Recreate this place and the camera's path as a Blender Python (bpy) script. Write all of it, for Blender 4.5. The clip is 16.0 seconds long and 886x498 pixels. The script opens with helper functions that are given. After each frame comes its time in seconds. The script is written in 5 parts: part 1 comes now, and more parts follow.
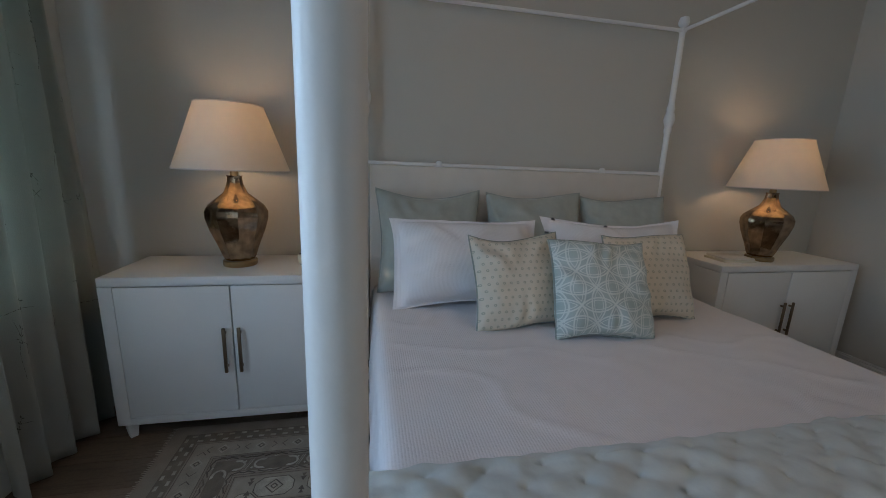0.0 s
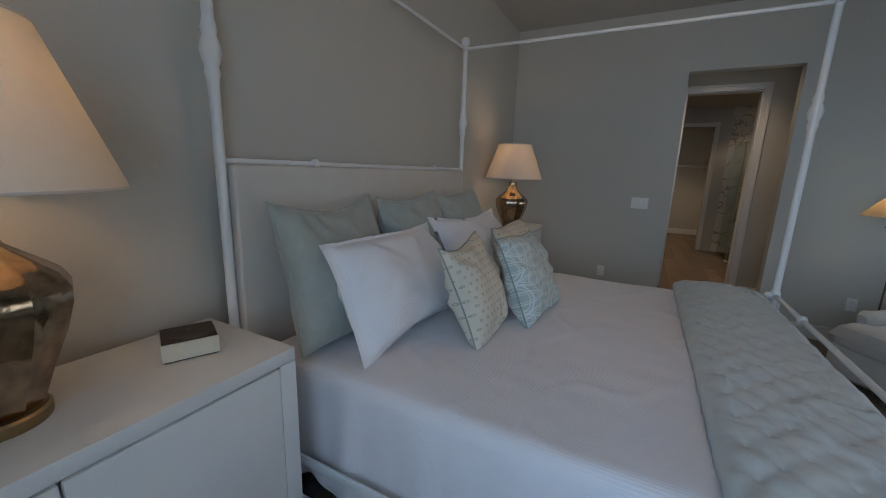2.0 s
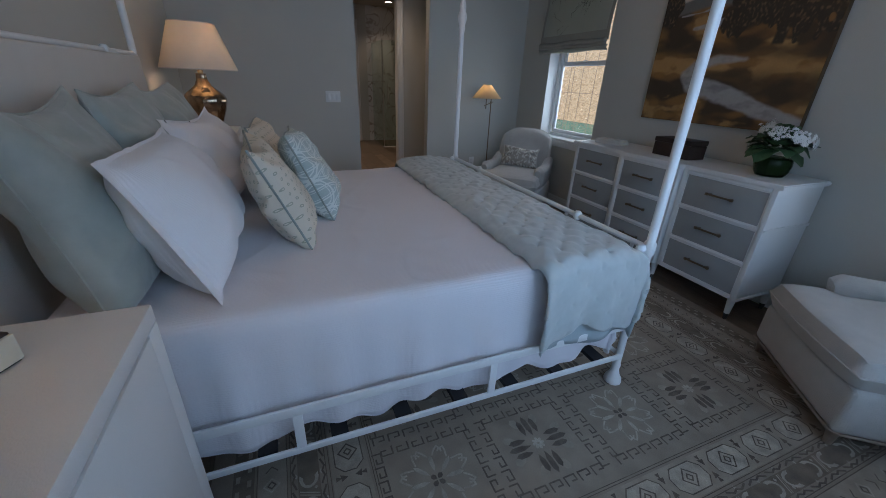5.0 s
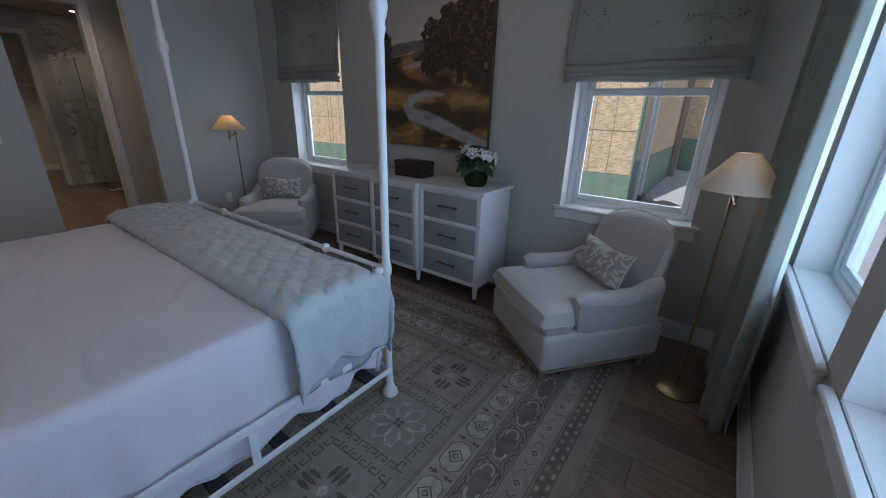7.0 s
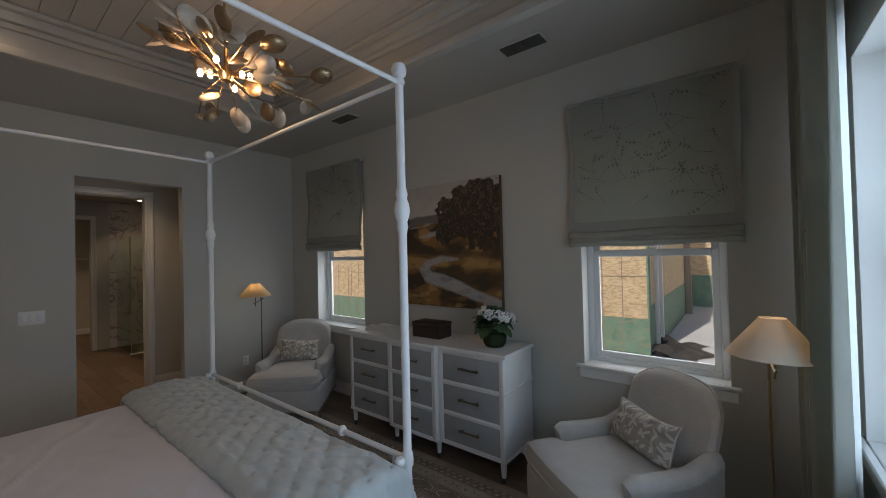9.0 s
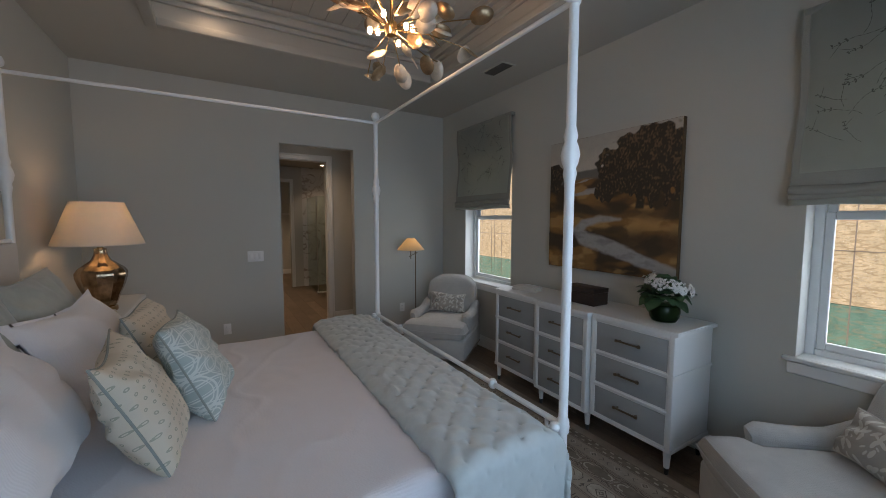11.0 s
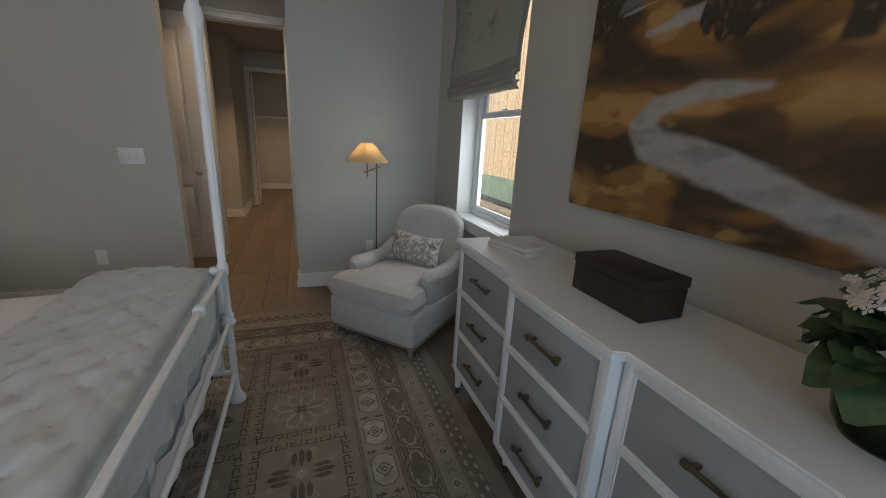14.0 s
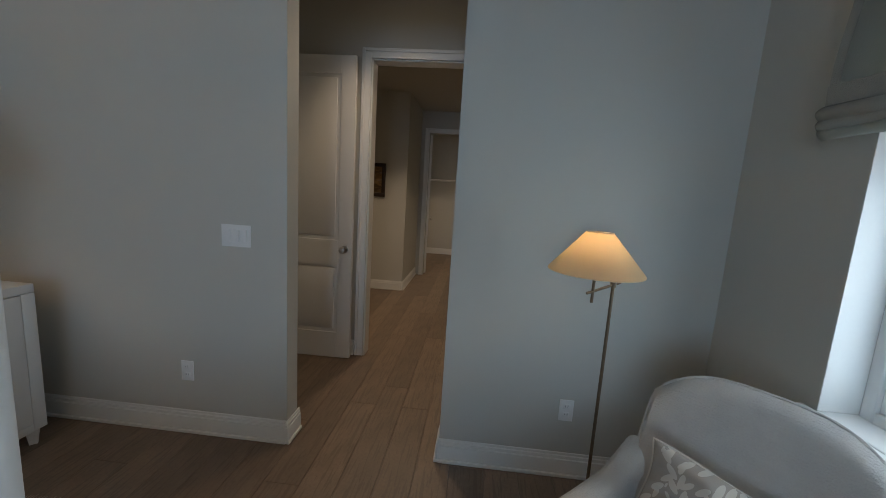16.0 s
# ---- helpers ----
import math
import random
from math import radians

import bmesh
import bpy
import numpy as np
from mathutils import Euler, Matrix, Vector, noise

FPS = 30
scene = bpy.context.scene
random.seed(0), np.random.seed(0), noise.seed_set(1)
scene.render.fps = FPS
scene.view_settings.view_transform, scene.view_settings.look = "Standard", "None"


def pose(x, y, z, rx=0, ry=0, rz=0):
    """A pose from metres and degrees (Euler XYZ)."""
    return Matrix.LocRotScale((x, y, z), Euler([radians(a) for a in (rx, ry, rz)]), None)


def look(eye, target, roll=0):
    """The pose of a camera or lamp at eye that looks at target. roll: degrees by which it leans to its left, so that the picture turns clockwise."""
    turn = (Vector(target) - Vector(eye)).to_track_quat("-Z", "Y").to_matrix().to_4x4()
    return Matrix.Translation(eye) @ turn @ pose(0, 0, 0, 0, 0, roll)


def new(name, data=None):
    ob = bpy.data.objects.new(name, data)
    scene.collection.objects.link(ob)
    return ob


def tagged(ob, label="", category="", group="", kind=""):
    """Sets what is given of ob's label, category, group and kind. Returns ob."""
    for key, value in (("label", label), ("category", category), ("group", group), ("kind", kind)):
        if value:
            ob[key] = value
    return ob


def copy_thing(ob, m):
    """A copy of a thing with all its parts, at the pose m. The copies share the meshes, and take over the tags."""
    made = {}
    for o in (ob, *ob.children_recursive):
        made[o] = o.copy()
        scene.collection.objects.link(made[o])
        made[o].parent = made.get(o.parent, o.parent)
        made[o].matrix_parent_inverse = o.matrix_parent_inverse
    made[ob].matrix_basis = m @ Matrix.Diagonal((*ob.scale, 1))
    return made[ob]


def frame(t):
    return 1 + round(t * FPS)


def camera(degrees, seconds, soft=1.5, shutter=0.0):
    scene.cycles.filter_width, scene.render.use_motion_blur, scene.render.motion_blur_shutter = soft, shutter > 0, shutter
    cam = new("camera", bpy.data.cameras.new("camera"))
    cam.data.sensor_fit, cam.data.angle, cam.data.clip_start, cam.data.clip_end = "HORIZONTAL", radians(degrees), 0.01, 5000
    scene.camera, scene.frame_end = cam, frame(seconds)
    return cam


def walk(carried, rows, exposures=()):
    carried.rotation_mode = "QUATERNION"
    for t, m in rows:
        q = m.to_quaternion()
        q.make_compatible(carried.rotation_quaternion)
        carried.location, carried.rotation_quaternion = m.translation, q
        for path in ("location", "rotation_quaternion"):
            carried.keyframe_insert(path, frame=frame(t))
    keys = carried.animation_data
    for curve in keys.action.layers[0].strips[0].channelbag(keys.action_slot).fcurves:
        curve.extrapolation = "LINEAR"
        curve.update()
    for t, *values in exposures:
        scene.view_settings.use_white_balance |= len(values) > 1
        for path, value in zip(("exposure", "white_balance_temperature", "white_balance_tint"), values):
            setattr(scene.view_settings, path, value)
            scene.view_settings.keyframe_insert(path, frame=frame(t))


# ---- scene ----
cam = camera(99.2, 16.0, soft=0.9)
PATH = [
    (0, (0.019, 0.102, 1.409), (0.405, 2.021, 0.997), 2.2),
    (0.1, (-0.034, 0.131, 1.4), (0.431, 2.033, 0.992), 2.0),
    (0.5, (-0.271, 0.286, 1.365), (0.538, 2.079, 1.003), 0.9),
    (1, (-0.57, 0.524, 1.402), (0.669, 2.05, 1.034), 1.6),
    (1.5, (-0.758, 0.811, 1.412), (0.801, 2.002, 1.028), 1.9),
    (2, (-0.866, 1.112, 1.427), (0.87, 2.017, 1.018), 1.8),
    (2.5, (-0.948, 1.396, 1.421), (0.891, 2.063, 1.005), 1.0),
    (3, (-0.921, 1.595, 1.401), (0.986, 2.003, 0.957), 0.6),
    (3.2, (-0.9, 1.649, 1.397), (1.025, 1.944, 0.94), 0.6),
    (5.3, (-1.055, 1.712, 1.352), (0.549, 0.881, 0.494), 2.5),
    (5.5, (-1.073, 1.683, 1.353), (0.482, 0.783, 0.474), 2.4),
    (6, (-1.106, 1.6, 1.356), (0.307, 0.504, 0.459), 1.9),
    (6.5, (-1.144, 1.541, 1.388), (0.109, 0.227, 0.549), 1.8),
    (7, (-1.177, 1.489, 1.45), (-0.074, -0.028, 0.755), 1.5),
    (7.5, (-1.191, 1.464, 1.488), (-0.188, -0.193, 0.988), 1.2),
    (8, (-1.179, 1.464, 1.525), (-0.18, -0.239, 1.206), 0.7),
    (8.5, (-1.165, 1.473, 1.568), (-0.075, -0.199, 1.428), -0.3),
    (9, (-1.147, 1.5, 1.61), (0.089, -0.073, 1.639), -1.4),
    (9.5, (-1.135, 1.528, 1.636), (0.25, 0.094, 1.794), -2.1),
    (10, (-1.1, 1.537, 1.632), (0.432, 0.266, 1.825), -1.9),
    (10.2, (-1.081, 1.532, 1.617), (0.513, 0.337, 1.788), -1.6),
    (12.3, (-0.743, 1.018, 1.464), (0.948, 0.131, 0.869), 0.2),
    (12.5, (-0.673, 0.872, 1.443), (1.011, -0.025, 0.843), 0.7),
    (13, (-0.486, 0.51, 1.416), (1.21, -0.368, 0.824), 1.8),
    (13.5, (-0.193, 0.214, 1.363), (1.534, -0.621, 0.798), 2.8),
    (14, (0.112, -0.053, 1.377), (1.91, -0.737, 0.828), 3.1),
    (14.5, (0.486, -0.192, 1.378), (2.373, -0.64, 0.888), 3.4),
    (15, (0.921, -0.222, 1.391), (2.862, -0.459, 0.972), 3.6),
    (15.5, (1.364, -0.207, 1.435), (3.332, -0.22, 1.079), 3.4),
    (16, (1.787, -0.093, 1.439), (3.759, 0.064, 1.144), 3.6),
]
EXPOSURES = [(0.0, -0.18, 6000, 15), (3.0, -0.18, 6000, 16), (5.5, -0.22, 5600, 19), (7.0, -0.30, 5700, 20), (8.0, -0.50, 6100, 20), (9.5, -0.40, 6800, 20),
             (10.2, -0.20, 6600, 20), (12.5, 0.02, 6350, 17), (13.5, 0.10, 6700, 19), (14.5, 0.36, 6400, 15), (16.0, 0.30, 5900, 13)]
walk(cam, [(t, look(eye, target, roll)) for t, eye, target, roll in PATH], EXPOSURES)

# ---- light and exposure ----
world = bpy.data.worlds.new("sky")
scene.world = world
world.use_nodes = True
wn, wl = world.node_tree.nodes, world.node_tree.links
sky = wn.new("ShaderNodeTexSky")
sky.sky_type, sky.sun_disc = "NISHITA", False
sky.sun_elevation, sky.sun_rotation = radians(52), radians(10)
wl.new(sky.outputs[0], wn["Background"].inputs[0])
wn["Background"].inputs[1].default_value = 0.15


def lamp(name, kind, power, colour, m, **more):
    data = bpy.data.lights.new(name, kind)
    data.energy, data.color = power, colour
    ob = new(name, data)
    ob.matrix_world = m
    return ob, data


sun, sun_data = lamp("sun", "SUN", 5.0, (1.0, 0.94, 0.84), look((1.2, 8.6, 10), (0, 0, 0)))
sun_data.angle = radians(0.5)

# ---- mesh helpers ----


def material(name, colour, rough=0.6, metal=0.0, vary=0.08, scale=6.0, bump=0.15, bump_scale=60.0, random_vary=0.0, sheen=0.0, spec=0.5):
    """A surface with broad stains, fine grain and relief at real size."""
    m = bpy.data.materials.new(name)
    m.use_nodes = True
    n, l = m.node_tree.nodes, m.node_tree.links
    p = n["Principled BSDF"]
    p.inputs["Roughness"].default_value, p.inputs["Metallic"].default_value = rough, metal
    p.inputs["Specular IOR Level"].default_value = spec
    if sheen:
        p.inputs["Sheen Weight"].default_value = sheen
    co = n.new("ShaderNodeTexCoord")
    big, fine = n.new("ShaderNodeTexNoise"), n.new("ShaderNodeTexNoise")
    big.inputs["Scale"].default_value, big.inputs["Detail"].default_value = scale, 5
    fine.inputs["Scale"].default_value, fine.inputs["Detail"].default_value = bump_scale, 3
    l.new(co.outputs["Object"], big.inputs["Vector"]), l.new(co.outputs["Object"], fine.inputs["Vector"])
    add = n.new("ShaderNodeMath")
    add.operation = "ADD"
    l.new(big.outputs[0], add.inputs[0])
    half = n.new("ShaderNodeMath")
    half.operation, half.inputs[1].default_value = "MULTIPLY", 0.6
    l.new(fine.outputs[0], half.inputs[0]), l.new(half.outputs[0], add.inputs[1])
    ramp = n.new("ShaderNodeMapRange")
    ramp.inputs[1].default_value, ramp.inputs[2].default_value = 0.45, 1.15
    ramp.inputs[3].default_value, ramp.inputs[4].default_value = 1 - vary, 1 + vary
    l.new(add.outputs[0], ramp.inputs[0])
    tone = ramp.outputs[0]
    if random_vary:
        info = n.new("ShaderNodeObjectInfo")
        r2 = n.new("ShaderNodeMapRange")
        r2.inputs[3].default_value, r2.inputs[4].default_value = 1 - random_vary, 1 + random_vary
        l.new(info.outputs["Random"], r2.inputs[0])
        mul = n.new("ShaderNodeMath")
        mul.operation = "MULTIPLY"
        l.new(tone, mul.inputs[0]), l.new(r2.outputs[0], mul.inputs[1])
        tone = mul.outputs[0]
    mix = n.new("ShaderNodeVectorMath")
    mix.operation, mix.inputs[0].default_value = "SCALE", colour[:3]
    l.new(tone, mix.inputs["Scale"])
    l.new(mix.outputs[0], p.inputs["Base Color"])
    if bump:
        b = n.new("ShaderNodeBump")
        b.inputs["Strength"].default_value, b.inputs["Distance"].default_value = bump, 0.004
        l.new(fine.outputs[0], b.inputs["Height"]), l.new(b.outputs[0], p.inputs["Normal"])
    return m


def node(m, kind, **values):
    k = m.node_tree.nodes.new(kind)
    for key, v in values.items():
        if key == "operation":
            k.operation = v
        elif key == "ins":
            for i, value in v.items():
                if isinstance(value, bpy.types.NodeSocket):
                    m.node_tree.links.new(value, k.inputs[i])
                else:
                    k.inputs[i].default_value = value
    return k


def calc(m, op, a, b=0.0):
    return node(m, "ShaderNodeMath", operation=op, ins={0: a, 1: b}).outputs[0]


def coords(m):
    c = node(m, "ShaderNodeTexCoord")
    return node(m, "ShaderNodeSeparateXYZ", ins={0: c.outputs["Object"]}).outputs


def overlay(m, mask, colour):
    """Lays a second colour over the material's own where mask is 1."""
    p = m.node_tree.nodes["Principled BSDF"]
    old = p.inputs["Base Color"].links[0].from_socket
    k = node(m, "ShaderNodeMix")
    k.data_type = "RGBA"
    m.node_tree.links.new(mask, k.inputs[0])
    m.node_tree.links.new(old, k.inputs[6])
    k.inputs[7].default_value = (*colour, 1)
    m.node_tree.links.new(k.outputs[2], p.inputs["Base Color"])


def ribs(m, axis, per_metre, strength, second=None):
    """Woven ribs as relief."""
    p = m.node_tree.nodes["Principled BSDF"]
    s = coords(m)
    h = calc(m, "SINE", calc(m, "MULTIPLY", s[axis], per_metre * 6.2832))
    if second is not None:
        h = calc(m, "ADD", h, calc(m, "SINE", calc(m, "MULTIPLY", s[second], per_metre * 6.2832)))
    links = p.inputs["Normal"].links
    b = node(m, "ShaderNodeBump", ins={"Strength": strength, "Distance": 0.003, "Height": h})
    if links:
        m.node_tree.links.new(links[0].from_socket, b.inputs["Normal"])
    m.node_tree.links.new(b.outputs[0], p.inputs["Normal"])


def box(bm, x0, x1, y0, y1, z0, z1, bevel=0.0, seg=2):
    got = bmesh.ops.create_cube(bm, size=1)["verts"]
    for v in got:
        v.co = Vector(((x0 + x1) / 2 + v.co.x * (x1 - x0), (y0 + y1) / 2 + v.co.y * (y1 - y0), (z0 + z1) / 2 + v.co.z * (z1 - z0)))
    if bevel:
        edges = list({e for v in got for e in v.link_edges})
        bmesh.ops.bevel(bm, geom=edges, offset=bevel, segments=seg, affect="EDGES", profile=0.5)
    return bm


def boxed(*a, bevel=0.0, seg=2):
    return box(bmesh.new(), *a, bevel=bevel, seg=seg)


def lathe(bm, profile, centre=(0, 0, 0), seg=24, facet=0.0):
    """A turned shape from (radius, height) pairs; facet: how deep the flutes cut."""
    rings = []
    for r, z in profile:
        ring = []
        for i in range(seg):
            a = 2 * math.pi * i / seg
            k = r * (1 - facet * abs(math.sin(a * seg / 8)) if facet else 1)
            ring.append(bm.verts.new((centre[0] + k * math.cos(a), centre[1] + k * math.sin(a), centre[2] + z)))
        rings.append(ring)
    for a, b in zip(rings, rings[1:]):
        for i in range(seg):
            bm.faces.new((a[i], a[(i + 1) % seg], b[(i + 1) % seg], b[i]))
    for ring, flip in ((rings[0], True), (rings[-1], False)):
        if profile[0 if flip else -1][0] > 1e-4:
            bm.faces.new(ring[::-1] if flip else ring)
    return bm


def tube(bm, points, r, seg=8, closed=False):
    """A round bar along a line of points."""
    pts = [Vector(p) for p in points]
    rings, side = [], None
    n = len(pts)
    for i, p in enumerate(pts):
        d = (pts[(i + 1) % n] - pts[i - 1]) if closed else (pts[min(i + 1, n - 1)] - pts[max(i - 1, 0)])
        d.normalize()
        if side is None:
            side = d.orthogonal().normalized()
        side = (side - d * side.dot(d)).normalized()
        up = d.cross(side)
        k = r[i] if isinstance(r, (list, tuple)) else r
        rings.append([bm.verts.new(p + (side * math.cos(2 * math.pi * j / seg) + up * math.sin(2 * math.pi * j / seg)) * k) for j in range(seg)])
    pairs = list(zip(rings, rings[1:])) + ([(rings[-1], rings[0])] if closed else [])
    for a, b in pairs:
        for j in range(seg):
            bm.faces.new((a[j], a[(j + 1) % seg], b[(j + 1) % seg], b[j]))
    if not closed:
        bm.faces.new(rings[0][::-1]), bm.faces.new(rings[-1])
    return bm


def sheet(bm, f, nu, nv):
    """A grid of faces from f(u, v), u and v from 0 to 1."""
    g = [[bm.verts.new(f(i / nu, j / nv)) for j in range(nv + 1)] for i in range(nu + 1)]
    for i in range(nu):
        for j in range(nv):
            bm.faces.new((g[i][j], g[i + 1][j], g[i + 1][j + 1], g[i][j + 1]))
    return bm


def mesh_object(name, bm, mat, smooth=True):
    bmesh.ops.recalc_face_normals(bm, faces=bm.faces[:])
    me = bpy.data.meshes.new(name)
    bm.to_mesh(me)
    bm.free()
    me.materials.append(mat)
    if smooth:
        me.shade_smooth()
        me.set_sharp_from_angle(angle=radians(38))
    return new(name, me)


def part(name, bm, mat, parent, label=""):
    ob = mesh_object(name, bm, mat)
    ob.parent = parent
    return tagged(ob, label)


def thing(name, m, label, category, group=""):
    ob = new(name)
    ob.empty_display_size = 0.1
    ob.matrix_world = m
    return tagged(ob, label, category, group)


def single(name, bm, mat, label, category, m=None, group=""):
    ob = mesh_object(name, bm, mat)
    if m is not None:
        ob.matrix_world = m
    return tagged(ob, label, category, group)


def structure(name, bm, mat, label=""):
    return tagged(mesh_object(name, bm, mat), label, kind="structure")


def thick(ob, depth, offset=0.0):
    mod = ob.modifiers.new("depth", "SOLIDIFY")
    mod.thickness, mod.offset = depth, offset
    return ob


# ---- materials ----
PAINT = material("sage_wall_paint", (0.535, 0.525, 0.475), 0.75, vary=0.03, scale=1.2, bump=0.12, bump_scale=220)
CEIL = material("ceiling_paint", (0.47, 0.455, 0.41), 0.8, vary=0.03, scale=1.5, bump=0.1, bump_scale=200)
TRIM = material("white_trim_paint", (0.78, 0.78, 0.75), 0.35, vary=0.02, scale=3, bump=0.04)
VINYL = material("white_window_vinyl", (0.82, 0.84, 0.84), 0.3, vary=0.02, bump=0.03)
IRON = material("white_painted_iron", (0.80, 0.81, 0.80), 0.32, vary=0.03, scale=12, bump=0.12, bump_scale=90)
LACQUER = material("white_textured_lacquer", (0.76, 0.76, 0.74), 0.5, vary=0.025, scale=5, bump=0.25, bump_scale=260)
LINEN = material("cream_linen", (0.66, 0.62, 0.56), 0.9, vary=0.05, scale=9, bump=0.5, bump_scale=420, sheen=0.2)
COTTON = material("white_ribbed_cotton", (0.74, 0.72, 0.74), 0.9, vary=0.02, scale=4, bump=0.25, bump_scale=120, sheen=0.2)
ribs(COTTON, 0, 115, 0.12, second=2)

SHAM = material("white_sham_cotton", (0.82, 0.82, 0.84), 0.9, vary=0.02, scale=5, bump=0.2, bump_scale=200, sheen=0.2)
ribs(SHAM, 0, 150, 0.12)
SATEEN = material("sage_sateen", (0.365, 0.395, 0.355), 0.55, vary=0.12, scale=9, bump=0.5, bump_scale=26, sheen=0.3)
QUILT = material("pale_sage_quilt", (0.50, 0.545, 0.535), 0.6, vary=0.06, scale=14, bump=0.35, bump_scale=40, sheen=0.3)
BOUCLE = material("dotted_upholstery", (0.52, 0.50, 0.465), 0.92, vary=0.08, scale=16, bump=0.7, bump_scale=210, sheen=0.2)
ribs(BOUCLE, 0, 105, 0.07, second=2)
ribs(BOUCLE, 1, 105, 0.07)
PIPING = material("grey_piping", (0.30, 0.33, 0.30), 0.8, bump=0.1)
BRASS = material("aged_brass", (0.38, 0.27, 0.14), 0.32, metal=1.0, vary=0.15, scale=25, bump=0.1)
BRONZE = material("dark_bronze_pull", (0.20, 0.15, 0.10), 0.4, metal=0.85, vary=0.15, scale=30, bump=0.1)
NICKEL = material("satin_nickel", (0.55, 0.53, 0.50), 0.3, metal=1.0, bump=0.02)
BLACK = material("black_foot_cap", (0.03, 0.03, 0.03), 0.5, bump=0.05)
GREYFACE = material("grey_linen_drawer_face", (0.34, 0.35, 0.34), 0.7, vary=0.05, scale=10, bump=0.35, bump_scale=350)
DARKLINE = material("dark_gap_fill", (0.06, 0.055, 0.05), 0.6, bump=0.02)
PLASTIC = material("white_switch_plastic", (0.80, 0.80, 0.78), 0.35, vary=0.01, bump=0.0)
SLOT = material("dark_slot_and_duct", (0.05, 0.05, 0.05), 0.6, bump=0.0)
BOXWOOD = material("dark_walnut_box", (0.032, 0.018, 0.013), 0.48, vary=0.3, scale=14, bump=0.2, bump_scale=80)
PAPER = material("cream_paper", (0.66, 0.62, 0.50), 0.8, vary=0.06, bump=0.1)
FELT = material("black_felt_underside", (0.02, 0.02, 0.022), 0.95, bump=0.1)
LEGWOOD = material("greyed_oak_leg", (0.28, 0.22, 0.17), 0.5, vary=0.15, scale=30, bump=0.1)
PLANK = material("oak_floor_board", (0.20, 0.145, 0.10), 0.45, vary=0.25, scale=5, bump=0.12, bump_scale=70, random_vary=0.2)
MERCURY = material("antique_mercury_glass", (0.36, 0.26, 0.17), 0.14, metal=1.0, vary=0.55, scale=16, bump=0.25, bump_scale=30)
FABRIC = material("sage_printed_linen", (0.45, 0.455, 0.40), 0.85, vary=0.07, scale=10, bump=0.35, bump_scale=260, sheen=0.2)
BAND = material("taupe_linen_band", (0.34, 0.335, 0.295), 0.9, vary=0.06, scale=12, bump=0.35, bump_scale=260)
INK = material("printed_branch", (0.17, 0.175, 0.15), 0.9, vary=0.1, bump=0.0)
RUG = material("worn_taupe_rug", (0.285, 0.235, 0.18), 0.97, vary=0.25, scale=9, bump=0.6, bump_scale=330)
RUG_LIGHT = material("rug_cream_wool", (0.40, 0.35, 0.28), 0.97, vary=0.4, scale=22, bump=0.6, bump_scale=330)
RUG_DARK = material("rug_umber_wool", (0.14, 0.112, 0.086), 0.97, vary=0.45, scale=22, bump=0.6, bump_scale=330)
RUG_GROUND = material("rug_brown_band", (0.185, 0.148, 0.112), 0.97, vary=0.35, scale=18, bump=0.6, bump_scale=330)
RUG_BAND = material("rug_greige_band", (0.325, 0.278, 0.216), 0.97, vary=0.25, scale=14, bump=0.6, bump_scale=330)
OSB = material("osb_board", (0.62, 0.48, 0.30), 0.85, vary=0.3, scale=9, bump=0.3, bump_scale=40)
GREENOSB = material("green_tinted_osb", (0.15, 0.27, 0.20), 0.85, vary=0.45, scale=5, bump=0.3, bump_scale=40)
CONCRETE = material("concrete", (0.46, 0.46, 0.46), 0.9, vary=0.1, scale=2, bump=0.3)
DIRT = material("bare_dirt", (0.24, 0.19, 0.14), 0.95, vary=0.4, scale=4, bump=0.6, bump_scale=20)
SIDING = material("white_siding", (0.42, 0.44, 0.46), 0.7, vary=0.05, scale=1)
ROOFING = material("grey_shingle_roof", (0.20, 0.20, 0.21), 0.9, vary=0.2, scale=3)
DARKGLASS = material("dark_window_glass", (0.10, 0.13, 0.16), 0.08, bump=0.0)
MARBLE = material("veined_marble", (0.70, 0.69, 0.67), 0.25, vary=0.12, scale=2.5, bump=0.03)
LEAF = material("green_leaf", (0.055, 0.11, 0.045), 0.45, vary=0.3, scale=30, bump=0.2)
PETAL = material("white_petal", (0.80, 0.80, 0.76), 0.7, vary=0.05, bump=0.05)
SHADE = material("pleated_cream_shade", (0.80, 0.76, 0.68), 0.9, vary=0.04, scale=20, bump=0.2, bump_scale=200)


def translucent(m, weight, colour):
    n, l = m.node_tree.nodes, m.node_tree.links
    p = n["Principled BSDF"]
    t = n.new("ShaderNodeBsdfTranslucent")
    t.inputs[0].default_value = (*colour, 1)
    k = n.new("ShaderNodeMixShader")
    k.inputs[0].default_value = weight
    l.new(p.outputs[0], k.inputs[1]), l.new(t.outputs[0], k.inputs[2])
    l.new(k.outputs[0], n["Material Output"].inputs[0])


translucent(SHADE, 0.34, (0.90, 0.80, 0.62))
translucent(FABRIC, 0.42, (0.50, 0.54, 0.48))
# Warmer, clearer copy of SHADE; part of the lamp's glow is in its colour.
SHADE_PAPER = material("lit_cone_shade", (0.80, 0.72, 0.58), 0.9, vary=0.04, scale=20, bump=0.15, bump_scale=200)
translucent(SHADE_PAPER, 0.72, (0.95, 0.80, 0.55))
LINER = material("white_curtain_lining", (0.7, 0.7, 0.66), 0.9, vary=0.03, bump=0.15)
translucent(LINER, 0.75, (0.85, 0.87, 0.84))


